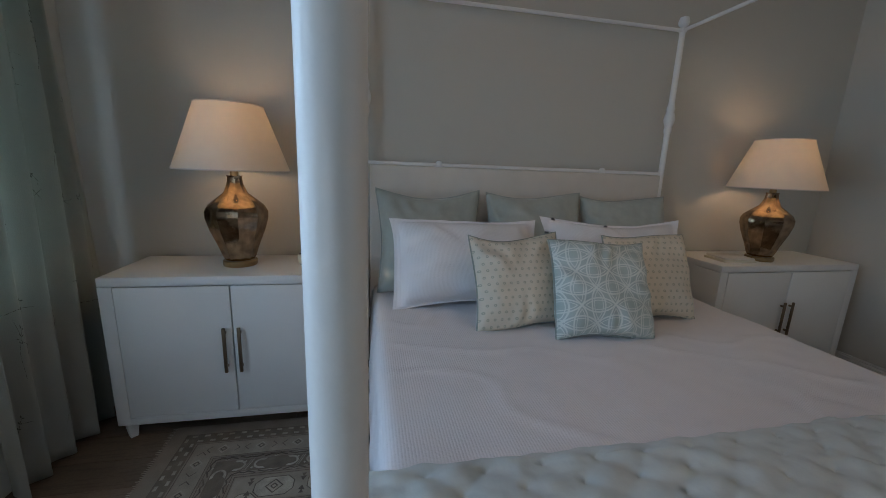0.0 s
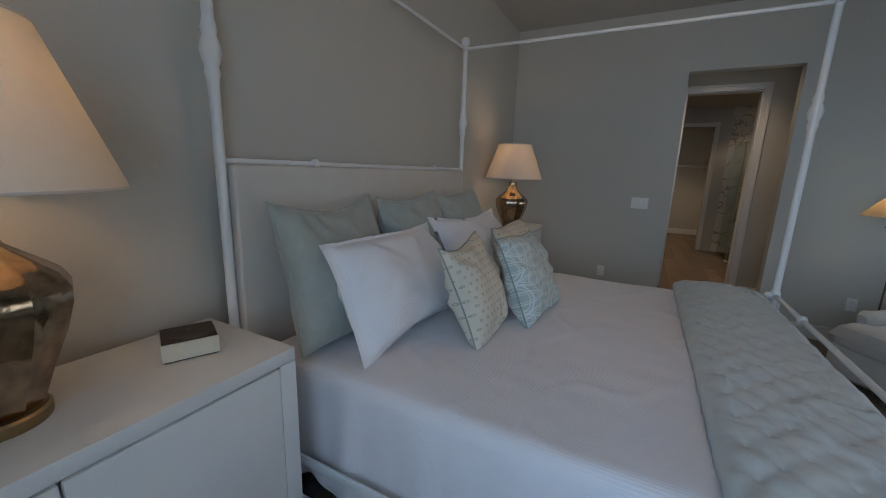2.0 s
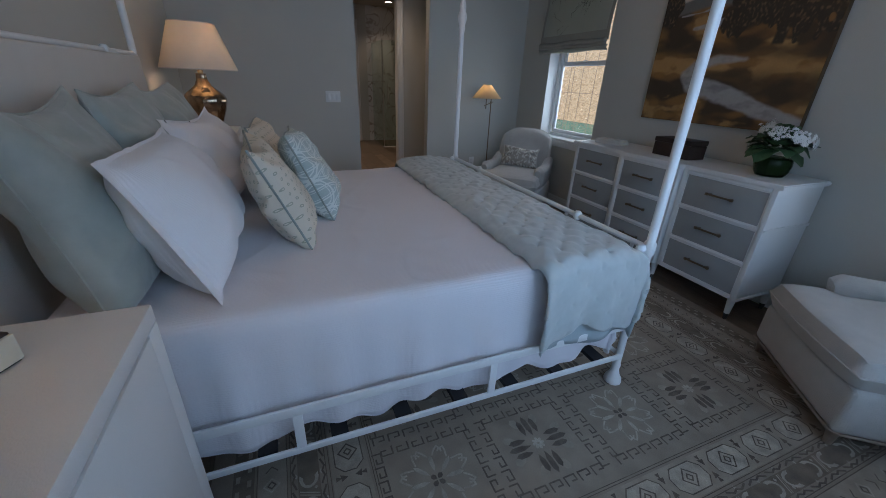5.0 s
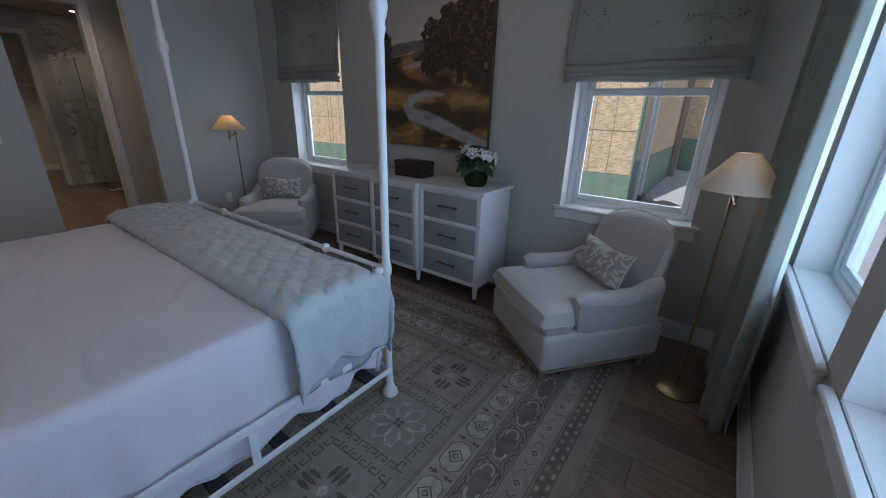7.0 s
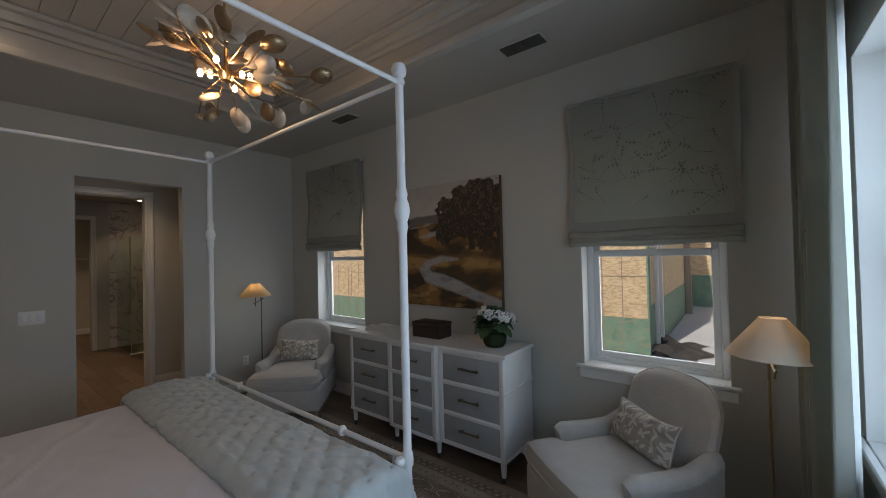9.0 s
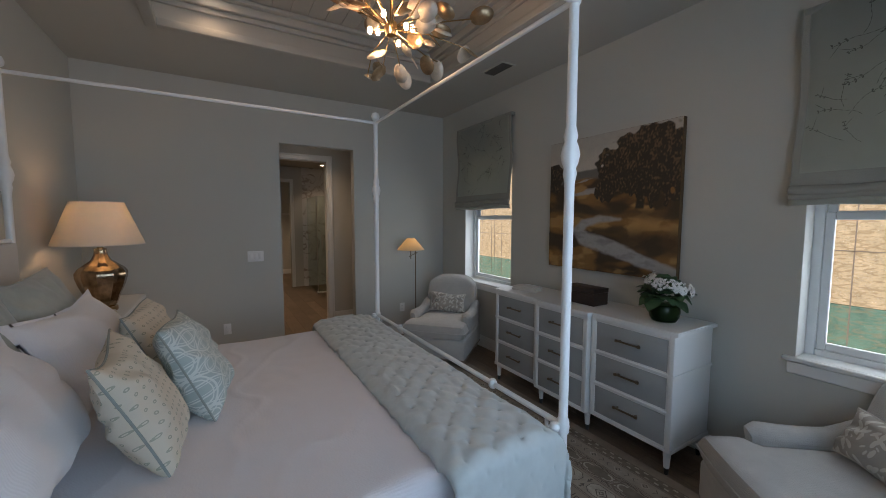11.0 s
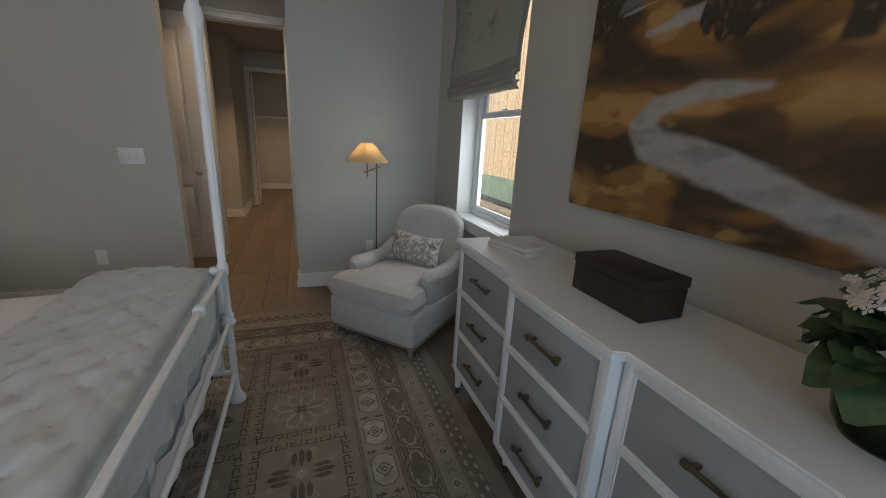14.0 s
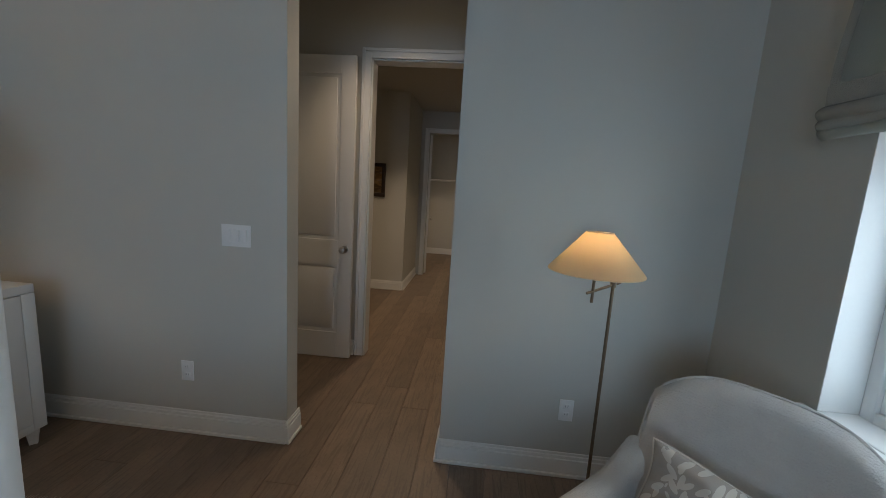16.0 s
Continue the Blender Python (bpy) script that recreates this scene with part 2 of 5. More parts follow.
def glass(name, tint=(0.97, 0.99, 0.98), rough=0.0):
    m = bpy.data.materials.new(name)
    m.use_nodes = True
    n, l = m.node_tree.nodes, m.node_tree.links
    n.remove(n["Principled BSDF"])
    clear, gloss, fres, mix = n.new("ShaderNodeBsdfTransparent"), n.new("ShaderNodeBsdfGlossy"), n.new("ShaderNodeLayerWeight"), n.new("ShaderNodeMixShader")
    curve, base = n.new("ShaderNodeMath"), n.new("ShaderNodeMath")
    curve.operation, curve.inputs[1].default_value = "POWER", 5.0
    base.operation, base.inputs[1].default_value, base.inputs[2].default_value = "MULTIPLY_ADD", 0.6, 0.025
    clear.inputs[0].default_value, gloss.inputs["Roughness"].default_value = (*tint, 1), rough
    fres.inputs[0].default_value = 0.5
    l.new(fres.outputs["Facing"], curve.inputs[0]), l.new(curve.outputs[0], base.inputs[0])
    l.new(base.outputs[0], mix.inputs[0]), l.new(clear.outputs[0], mix.inputs[1]), l.new(gloss.outputs[0], mix.inputs[2])
    l.new(mix.outputs[0], n["Material Output"].inputs[0])
    return m


def glow(name, colour, strength):
    m = bpy.data.materials.new(name)
    m.use_nodes = True
    p = m.node_tree.nodes["Principled BSDF"]
    p.inputs["Base Color"].default_value = (*colour, 1)
    p.inputs["Emission Color"].default_value, p.inputs["Emission Strength"].default_value = (*colour, 1), strength
    return m


PANE = glass("window_glass")
SHOWER = glass("shower_glass", (0.86, 0.92, 0.90))
GREENGLASS = glass("green_bowl_glass", (0.50, 0.58, 0.46))
BULB = glow("warm_bulb", (1.0, 0.72, 0.42), 14)
CAN = glow("downlight_lens", (1.0, 0.80, 0.55), 9)

# dotted cream fabric: staggered small rings
DOTS = material("cream_dotted_cotton", (0.66, 0.60, 0.49), 0.9, vary=0.03, scale=8, bump=0.2, bump_scale=250)
sx = coords(DOTS)
u = calc(DOTS, "MULTIPLY", sx[0], 31.0)
v = calc(DOTS, "MULTIPLY", sx[2], 31.0)
row = calc(DOTS, "MULTIPLY", calc(DOTS, "FLOORED_MODULO", calc(DOTS, "FLOOR", v), 2.0), 0.5)
fu = calc(DOTS, "SUBTRACT", calc(DOTS, "FRACT", calc(DOTS, "ADD", u, row)), 0.5)
fv = calc(DOTS, "SUBTRACT", calc(DOTS, "FRACT", v), 0.5)
rad = calc(DOTS, "SQRT", calc(DOTS, "ADD", calc(DOTS, "MULTIPLY", fu, fu), calc(DOTS, "MULTIPLY", fv, fv)))
overlay(DOTS, calc(DOTS, "LESS_THAN", calc(DOTS, "ABSOLUTE", calc(DOTS, "SUBTRACT", rad, 0.14)), 0.06), (0.40, 0.40, 0.31))

# pale blue-green fabric with interlaced white rings: four-petal lattice with veined petals
RINGS = material("seafoam_medallion_cotton", (0.40, 0.47, 0.45), 0.85, vary=0.08, scale=10, bump=0.2, bump_scale=250)
sr = coords(RINGS)
cell = [calc(RINGS, "FRACT", calc(RINGS, "MULTIPLY", sr[k], 6.6)) for k in (0, 2)]
total = None
for cu, cv in ((0, 0), (1, 0), (0, 1), (1, 1), (-0.5, 0.5), (1.5, 0.5), (0.5, -0.5), (0.5, 1.5)):
    a, b = calc(RINGS, "SUBTRACT", cell[0], cu), calc(RINGS, "SUBTRACT", cell[1], cv)
    d = calc(RINGS, "SQRT", calc(RINGS, "ADD", calc(RINGS, "MULTIPLY", a, a), calc(RINGS, "MULTIPLY", b, b)))
    for r, w in ((0.70, 0.020), (0.63, 0.011)):
        k = calc(RINGS, "LESS_THAN", calc(RINGS, "ABSOLUTE", calc(RINGS, "SUBTRACT", d, r)), w)
        total = k if total is None else calc(RINGS, "MAXIMUM", total, k)
overlay(RINGS, calc(RINGS, "MULTIPLY", total, 0.8), (0.68, 0.71, 0.67))

# grey-beige fabric with pale leaves lying two ways
LEAFY = material("taupe_leaf_print", (0.37, 0.335, 0.29), 0.9, vary=0.05, scale=10, bump=0.2, bump_scale=250)
leaves = None
for turn_by, shift in ((0.75, 0.0), (-0.7, 3.3), (1.45, 7.1)):
    cl = node(LEAFY, "ShaderNodeTexCoord")
    ml = node(LEAFY, "ShaderNodeMapping", ins={"Vector": cl.outputs["Object"], "Rotation": (0.0, turn_by, 0.0), "Location": (shift, 0.0, shift)})
    ms = node(LEAFY, "ShaderNodeMapping", ins={"Vector": ml.outputs[0], "Scale": (15.0, 2.0, 38.0)})
    wv = node(LEAFY, "ShaderNodeTexVoronoi", ins={"Vector": ms.outputs[0], "Scale": 1.0, "Randomness": 0.8})
    k = calc(LEAFY, "LESS_THAN", wv.outputs[0], 0.36)
    leaves = k if leaves is None else calc(LEAFY, "MAXIMUM", leaves, k)
overlay(LEAFY, leaves, (0.60, 0.565, 0.50))

# marble veins and board strands
for m, sc, lo, col in ((MARBLE, 1.6, 0.06, (0.42, 0.38, 0.34)),):
    c = node(m, "ShaderNodeTexCoord")
    nz = node(m, "ShaderNodeTexNoise", ins={"Vector": c.outputs["Object"], "Scale": sc, "Detail": 6.0, "Distortion": 1.6})
    overlay(m, calc(m, "LESS_THAN", calc(m, "ABSOLUTE", calc(m, "SUBTRACT", nz.outputs[0], 0.5)), lo * 0.2), col)
for m, col in ((OSB, (0.38, 0.26, 0.14)), (GREENOSB, (0.30, 0.27, 0.17))):
    c = node(m, "ShaderNodeTexCoord")
    mp = node(m, "ShaderNodeMapping", ins={"Vector": c.outputs["Object"], "Scale": (16.0, 16.0, 48.0)})
    vo = node(m, "ShaderNodeTexVoronoi", ins={"Vector": mp.outputs[0], "Scale": 1.0})
    overlay(m, calc(m, "MULTIPLY", calc(m, "GREATER_THAN", vo.outputs[0], 0.62), 0.6), col)
# long grain on the floor boards
cg = node(PLANK, "ShaderNodeTexCoord")
mg = node(PLANK, "ShaderNodeMapping", ins={"Vector": cg.outputs["Object"], "Scale": (1.5, 22.0, 8.0)})
ng = node(PLANK, "ShaderNodeTexNoise", ins={"Vector": mg.outputs[0], "Scale": 3.0, "Detail": 5.0, "Distortion": 0.6})
overlay(PLANK, calc(PLANK, "MULTIPLY", calc(PLANK, "GREATER_THAN", ng.outputs[0], 0.55), 0.35), (0.085, 0.058, 0.04))
# ---- the room ----
XW, XE, YS, YN, ZC = -1.54, 3.645, -1.28, 2.57, 2.98
TX0, TX1, TY0, TY1, ZT = -0.50, 2.53, -0.49, 1.86, 3.27


def wall(name, axis, face, depth, a0, a1, z1, openings, mat, label=""):
    """A wall in the plane axis = face that reaches depth beyond it, with openings (from, to, foot, head)."""
    bm = bmesh.new()

    def piece(a, b, lo, hi):
        if b - a > 1e-4 and hi - lo > 1e-4:
            f0, f1 = sorted((face, face + depth))
            if axis == "x":
                box(bm, f0, f1, a, b, lo, hi)
            else:
                box(bm, a, b, f0, f1, lo, hi)
    at = a0
    for a, b, lo, hi in sorted(openings):
        piece(at, a, 0, z1), piece(a, b, 0, lo), piece(a, b, hi, z1)
        at = b
    piece(at, a1, 0, z1)
    return structure(name, bm, mat, label)


WEST = [(-0.82, 0.10), (0.28, 1.20), (1.38, 2.20)]
SOUTH = [(-1.09, -0.24), (2.17, 3.07)]
SILL, HEAD = 0.79, 2.40
wall("wall_west", "x", XW, -0.2, YS - 0.2, YN + 0.2, 3.4, [(a, b, SILL, HEAD) for a, b in WEST], PAINT, "sage grey painted wall with three tall windows")
wall("wall_south", "y", YS, -0.2, XW, XE + 0.12, 3.4, [(a, b, SILL, HEAD) for a, b in SOUTH], PAINT, "sage grey painted wall with two windows")
wall("wall_north", "y", YN, 0.2, XW, XE + 0.12, 3.4, [], PAINT, "sage grey painted wall behind the bed")
wall("wall_east", "x", XE, 0.12, YS, YN, 3.4, [(0.012, 0.865, 0.0, 2.42)], PAINT, "sage grey painted wall with a cased-free opening")
# vestibule and bath beyond the opening
wall("wall_vestibule_south", "y", -0.45, -0.1, XE + 0.12, 4.83, 2.95, [], PAINT)
wall("wall_vestibule_north", "y", 1.70, 0.1, XE + 0.12, 4.83, 2.95, [], PAINT)
wall("wall_vestibule_east", "x", 4.83, 0.12, -1.45, 1.80, 2.95, [(0.05, 0.79, 0.0, 2.43)], PAINT)
wall("wall_bath_south", "y", -1.35, -0.1, 4.95, 8.32, 2.75, [], MARBLE, "veined marble shower wall")
wall("wall_bath_north", "y", 1.70, 0.1, 4.95, 7.05, 2.75, [], PAINT)
structure("wall_bath_pier", boxed(7.05, 8.2, 0.89, 1.80, 0, 2.75), PAINT)
wall("wall_bath_east", "x", 8.2, 0.12, -0.2, 0.89, 2.75, [(0.06, 0.75, 0.0, 2.40)], PAINT)
wall("wall_shower_east", "x", 8.2, 0.12, -1.35, -0.2, 2.75, [], MARBLE, "veined marble shower wall")
wall("wall_closet_east", "x", 10.6, 0.1, -0.6, 1.4, 2.75, [], PAINT)
wall("wall_closet_south", "y", -0.5, -0.1, 8.32, 10.6, 2.75, [], PAINT)
wall("wall_closet_north", "y", 1.3, 0.1, 8.32, 10.6, 2.75, [], PAINT)

# soffit ring, tray sides with two steps of moulding, boarded tray
bm = bmesh.new()
box(bm, XW, XE, YS, TY0, ZC, 3.4), box(bm, XW, XE, TY1, YN, ZC, 3.4)
box(bm, XW, TX0, TY0, TY1, ZC, 3.4), box(bm, TX1, XE, TY0, TY1, ZC, 3.4)
structure("ceiling", bm, CEIL, "painted flat ceiling border round a raised tray")
bm = bmesh.new()
k = TY0 + 0.002
while k < TY1:
    box(bm, TX0, TX1, k, min(k + 0.138, TY1), ZT, ZT + 0.05, bevel=0.002, seg=1)
    k += 0.14
box(bm, TX0, TX1, TY0, TY1, ZT + 0.03, ZT + 0.12)
structure("ceiling_tray", bm, CEIL, "painted boarded tray ceiling")
for grow, z0, z1 in ((0.10, ZT - 0.035, ZT - 0.002), (0.06, ZT - 0.10, ZT - 0.035), (0.03, ZT - 0.14, ZT - 0.10), (0.045, ZC - 0.022, ZC + 0.035)):
    bm = bmesh.new()
    lo = -0.03 if z0 < ZC else 0
    box(bm, TX0 + lo, TX1 - lo, TY0 + lo, TY0 + grow, z0, z1, bevel=0.008)
    box(bm, TX0 + lo, TX1 - lo, TY1 - grow, TY1 - lo, z0, z1, bevel=0.008)
    box(bm, TX0 + lo, TX0 + grow, TY0 + grow, TY1 - grow, z0, z1, bevel=0.008)
    box(bm, TX1 - grow, TX1 - lo, TY0 + grow, TY1 - grow, z0, z1, bevel=0.008)
    structure("trim", bm, CEIL, "stepped tray moulding")
structure("ceiling_vestibule", boxed(XE + 0.12, 4.95, -0.55, 1.8, 2.95, 3.05), CEIL)
structure("ceiling_bath", boxed(4.95, 10.7, -1.45, 1.8, 2.75, 2.85), CEIL)
structure("roof", boxed(XW - 0.3, XE + 1.4, YS - 0.3, YN + 0.3, 3.42, 3.5), ROOFING)
structure("floor", boxed(XW - 0.2, 10.7, -1.5, YN + 0.2, -0.12, -0.012), DARKLINE, "subfloor under the oak boards")


def baseboard(a, b, fixed, axis, side):
    """A moulded skirting along one wall; side: the way it faces."""
    bm = bmesh.new()
    for out, z0, z1 in ((0.024, 0, 0.018), (0.016, 0.018, 0.098), (0.012, 0.098, 0.118), (0.008, 0.118, 0.134)):
        f0, f1 = sorted((fixed, fixed + side * out))
        if axis == "x":
            box(bm, f0, f1, a, b, z0, z1, bevel=0.003, seg=1)
        else:
            box(bm, a, b, f0, f1, z0, z1, bevel=0.003, seg=1)
    structure("baseboard", bm, TRIM, "white moulded baseboard")


baseboard(0.865, YN, XE, "x", -1), baseboard(YS, 0.012, XE, "x", -1)
baseboard(XW, XE - 0.03, YS, "y", 1), baseboard(XW, XE - 0.03, YN, "y", -1), baseboard(YS + 0.03, YN - 0.03, XW, "x", 1)
baseboard(XE - 0.02, XE + 0.14, 0.865, "y", -1), baseboard(XE - 0.02, XE + 0.14, 0.012, "y", 1)
baseboard(-0.45, -0.03, 4.83, "x", -1), baseboard(0.87, 1.70, 4.83, "x", -1), baseboard(XE + 0.13, 4.8, -0.45, "y", 1)
baseboard(0.89, 1.70, 7.05, "x", -1), baseboard(7.05, 8.2, 0.89, "y", -1), baseboard(-0.5, 1.3, 10.6, "x", -1)


def casing(x, a, b, head, side):
    bm = bmesh.new()
    for out, w0, w1 in ((0.014, 0.0, 0.075), (0.022, 0.05, 0.075), (0.02, 0.0, 0.012)):
        x0, x1 = sorted((x, x + side * out))
        box(bm, x0, x1, a - w1, a - w0, 0, head + w1, bevel=0.003, seg=1)
        box(bm, x0, x1, b + w0, b + w1, 0, head + w1, bevel=0.003, seg=1)
        box(bm, x0 - 0.001, x1 + 0.001, a - w0, b + w0, head + w0, head + w1, bevel=0.003, seg=1)
    structure("trim", bm, TRIM, "white door casing")


casing(4.83, 0.05, 0.79, 2.43, -1), casing(8.2, 0.06, 0.75, 2.40, -1)
bm = bmesh.new()
box(bm, 4.825, 4.955, 0.05, 0.062, 0, 2.43), box(bm, 4.825, 4.955, 0.778, 0.79, 0, 2.43), box(bm, 4.825, 4.955, 0.062, 0.778, 2.418, 2.43)
structure("trim", bm, TRIM, "white door jamb")


def panel_door(name, m, width, height, label):
    """A two-panel leaf along +x from its hinge, with a knob at the free side."""
    d = thing(name, m, label, "door")
    d["kind"] = "structure"
    bm = bmesh.new()
    st = 0.115
    box(bm, 0, st, -0.018, 0.018, 0, height, bevel=0.002, seg=1), box(bm, width - st, width, -0.018, 0.018, 0, height, bevel=0.002, seg=1)
    for z0, z1 in ((0, 0.22), (0.80, 1.0), (height - 0.13, height)):
        box(bm, st, width - st, -0.018, 0.018, z0, z1)
    part("leaf_frame", bm, TRIM, d)
    for z0, z1 in ((0.22, 0.80), (1.0, height - 0.13)):
        bm = boxed(st - 0.004, width - st + 0.004, -0.008, 0.008, z0 - 0.004, z1 + 0.004)
        box(bm, st + 0.03, width - st - 0.03, -0.014, 0.014, z0 + 0.03, z1 - 0.03, bevel=0.006)
        part("panel", bm, TRIM, d)
    for s in (-1, 1):
        bm = bmesh.new()
        lathe(bm, [(0.03, 0), (0.03, 0.006), (0.011, 0.009), (0.011, 0.035), (0.026, 0.045), (0.029, 0.058), (0.022, 0.07), (0.0, 0.074)], seg=20)
        bmesh.ops.transform(bm, matrix=pose(width - 0.06, s * 0.018, 0.93, -90 * s, 0, 0), verts=bm.verts[:])
        part("door_handle", bm, NICKEL, d, "satin nickel knob")
    return d


panel_door("door_1", pose(4.745, 1.66, 0.006, 0, 0, -90), 0.78, 2.41, "white two-panel door standing open with a nickel knob")
panel_door("door_2", pose(8.34, 0.735, 0.006, 0, 0, 8), 0.68, 2.38, "white two-panel door standing open into the closet")

# ---- windows ----


def sash_window(name, a, b, axis, face, out, label):
    """A double-hung vinyl window set back in its reveal, with a wooden stool and apron."""
    w = thing(name, pose(0, 0, SILL), label, "window")
    w["kind"] = "structure"
    set_back = face + out * 0.13

    def bar(bm, u0, u1, d0, d1, z0, z1, bev=0.004):
        f0, f1 = sorted((set_back + out * d0, set_back + out * d1))
        if axis == "x":
            box(bm, f0, f1, u0, u1, z0 - SILL, z1 - SILL, bevel=bev, seg=1)
        else:
            box(bm, u0, u1, f0, f1, z0 - SILL, z1 - SILL, bevel=bev, seg=1)
    mid = (SILL + HEAD) / 2 - 0.02
    bm = bmesh.new()
    bar(bm, a, a + 0.045, 0, 0.07, SILL, HEAD), bar(bm, b - 0.045, b, 0, 0.07, SILL, HEAD)
    bar(bm, a + 0.045, b - 0.045, 0, 0.07, SILL, SILL + 0.04), bar(bm, a + 0.045, b - 0.045, 0, 0.07, HEAD - 0.04, HEAD)
    part("window_frame", bm, VINYL, w)
    for z0, z1, d in ((SILL + 0.04, mid + 0.03, 0.012), (mid - 0.005, HEAD - 0.04, 0.038)):
        bm = bmesh.new()
        bar(bm, a + 0.045, a + 0.085, d, d + 0.025, z0, z1), bar(bm, b - 0.085, b - 0.045, d, d + 0.025, z0, z1)
        bar(bm, a + 0.085, b - 0.085, d, d + 0.025, z0, z0 + 0.042), bar(bm, a + 0.085, b - 0.085, d, d + 0.025, z1 - 0.042, z1)
        s = part("sash", bm, VINYL, w)
        bm = bmesh.new()
        bar(bm, a + 0.08, b - 0.08, d + 0.01, d + 0.014, z0 + 0.038, z1 - 0.038, 0)
        p = part("pane", bm, PANE, s, "clear glass pane")
        p.visible_shadow = False
    bm = bmesh.new()
    bar(bm, (a + b) / 2 - 0.03, (a + b) / 2 + 0.03, -0.006, 0.014, mid + 0.03, mid + 0.042)
    part("latch", bm, VINYL, w)
    bm = bmesh.new()
    bar(bm, a + 0.001, b - 0.001, -0.13, 0.0, SILL, SILL + 0.006), bar(bm, a - 0.05, b + 0.05, -0.165, -0.131, SILL - 0.018, SILL + 0.006, 0.006)
    bar(bm, a - 0.03, b + 0.03, -0.148, -0.131, SILL - 0.09, SILL - 0.02, 0.005)
    part("window_sill", bm, TRIM, w, "white painted wooden stool")
    bm = bmesh.new()
    for u0, u1, z0, z1 in ((a - 0.002, a + 0.003, SILL + 0.006, HEAD), (b - 0.003, b + 0.002, SILL + 0.006, HEAD), (a + 0.003, b - 0.003, HEAD - 0.004, HEAD + 0.001)):
        bar(bm, u0, u1, -0.129, 0.0, z0, z1, 0)
    part("reveal", bm, TRIM, w)
    return w


for i, (a, b) in enumerate(WEST):
    sash_window(f"window_{i + 1}", a, b, "x", XW, -1, "tall white double-hung window with a deep white sill")
for i, (a, b) in enumerate(SOUTH):
    sash_window(f"window_{i + 4}", a, b, "y", YS, -1, "white double-hung window under a roman shade")

# daylight through the openings
for i, (a, b) in enumerate(WEST):
    _, d = lamp("window_daylight", "AREA", 23, (0.56, 0.79, 1.0), look((XW - 0.60, (a + b) / 2, 1.6), (0, (a + b) / 2, 1.3)))
    d.shape, d.size, d.size_y = "RECTANGLE", b - a, HEAD - SILL
for i, (a, b) in enumerate(SOUTH):
    _, d = lamp("window_daylight", "AREA", 6, (0.82, 0.94, 1.0), look(((a + b) / 2, YS - 0.24, 1.2), ((a + b) / 2, 0, 1.0)))
    d.shape, d.size, d.size_y = "RECTANGLE", b - a, 0.8

# ---- fabric at the windows ----


def sprig(bm, f, u, v, angle, size, rng):
    """A drawn twig: a bent stem and pairs of small leaves, laid on f(u, v)."""
    def dart(p, q, w):
        d = (q - p)
        n = Vector((-d.y, d.x)).normalized() * w
        m = (p + q) / 2
        bm.faces.new([bm.verts.new(f(*c)) for c in (p, m + n, q, m - n)])
    at, a = Vector((u, v)), angle
    for i in range(7):
        step = Vector((math.cos(a), math.sin(a))) * size / 7
        dart(at - step * 0.1, at + step * 1.1, 0.0016)
        at += step
        a += rng.uniform(-0.35, 0.35)
        if i >= 4:
            for s in (-1, 1):
                leaf = Vector((math.cos(a + s * 0.9), math.sin(a + s * 0.9))) * size * rng.uniform(0.05, 0.10)
                dart(at, at + leaf, 0.004)
    branch = a + rng.choice((-0.9, 0.9))
    dart(at - step, at - step + Vector((math.cos(branch), math.sin(branch))) * size * 0.4, 0.0014)


def roman_shade(x0, x1, z0, z1, seed):
    rng = random.Random(seed)
    y = YS + 0.055
    s = thing("roman_shade", pose((x0 + x1) / 2, y, z0), "half-raised sage linen roman shade printed with thin branches", "shade", "roman shades")
    w = x1 - x0

    def face(u, v, lift=0.0):
        bulge = 0.012 * math.sin(v * 9) + 0.006 * math.sin(u * 14 + seed)
        return Vector((u - w / 2 + 0.004 * math.sin(v * 7), bulge + lift, v))
    body = part("shade_panel", sheet(bmesh.new(), lambda a, b: face(a * w, 0.09 + b * (z1 - z0 - 0.09)), 40, 40), FABRIC, s)
    thick(body, 0.006)
    bm = bmesh.new()
    for a in (0.0, w - 0.035):
        sheet(bm, lambda p, q: face(a + p * 0.035, 0.1 + q * (z1 - z0 - 0.1), 0.005), 2, 30)
    sheet(bm, lambda p, q: face(p * w, 0.085 + q * 0.085, 0.008), 30, 4)
    part("border", bm, BAND, s, "taupe linen border")
    for i, (dz, dy) in enumerate(((0.0, 0.004), (0.03, 0.016), (0.058, 0.026))):
        bm = sheet(bmesh.new(), lambda p, q: Vector((p * w * 1.01 - w * 0.505, dy + 0.02 * math.sin(q * math.pi) + 0.004 * math.sin(p * 21 + i), dz + 0.045 * q + 0.005 * math.sin(p * 9 + i * 2))), 40, 8)
        thick(part("fold", bm, BAND if i else FABRIC, s), 0.008)
    part("headrail", boxed(-w / 2, w / 2, -0.05, 0.008, z1 - z0 - 0.03, z1 - z0 + 0.004, bevel=0.004), BAND, s)
    bm = bmesh.new()
    for i in range(44):
        sprig(bm, lambda p, q: face(p, q, 0.0065), rng.uniform(0.06, w - 0.14), rng.uniform(0.22, z1 - z0 - 0.12), rng.uniform(-0.6, 2.6), rng.uniform(0.1, 0.2), rng)
    tagged(part("printed_branch", bm, INK, s, "thin dark printed twigs"), kind="stuff")


roman_shade(-1.17, -0.19, 1.64, 2.665, 3)
roman_shade(2.13, 3.175, 1.685, 2.70, 5)


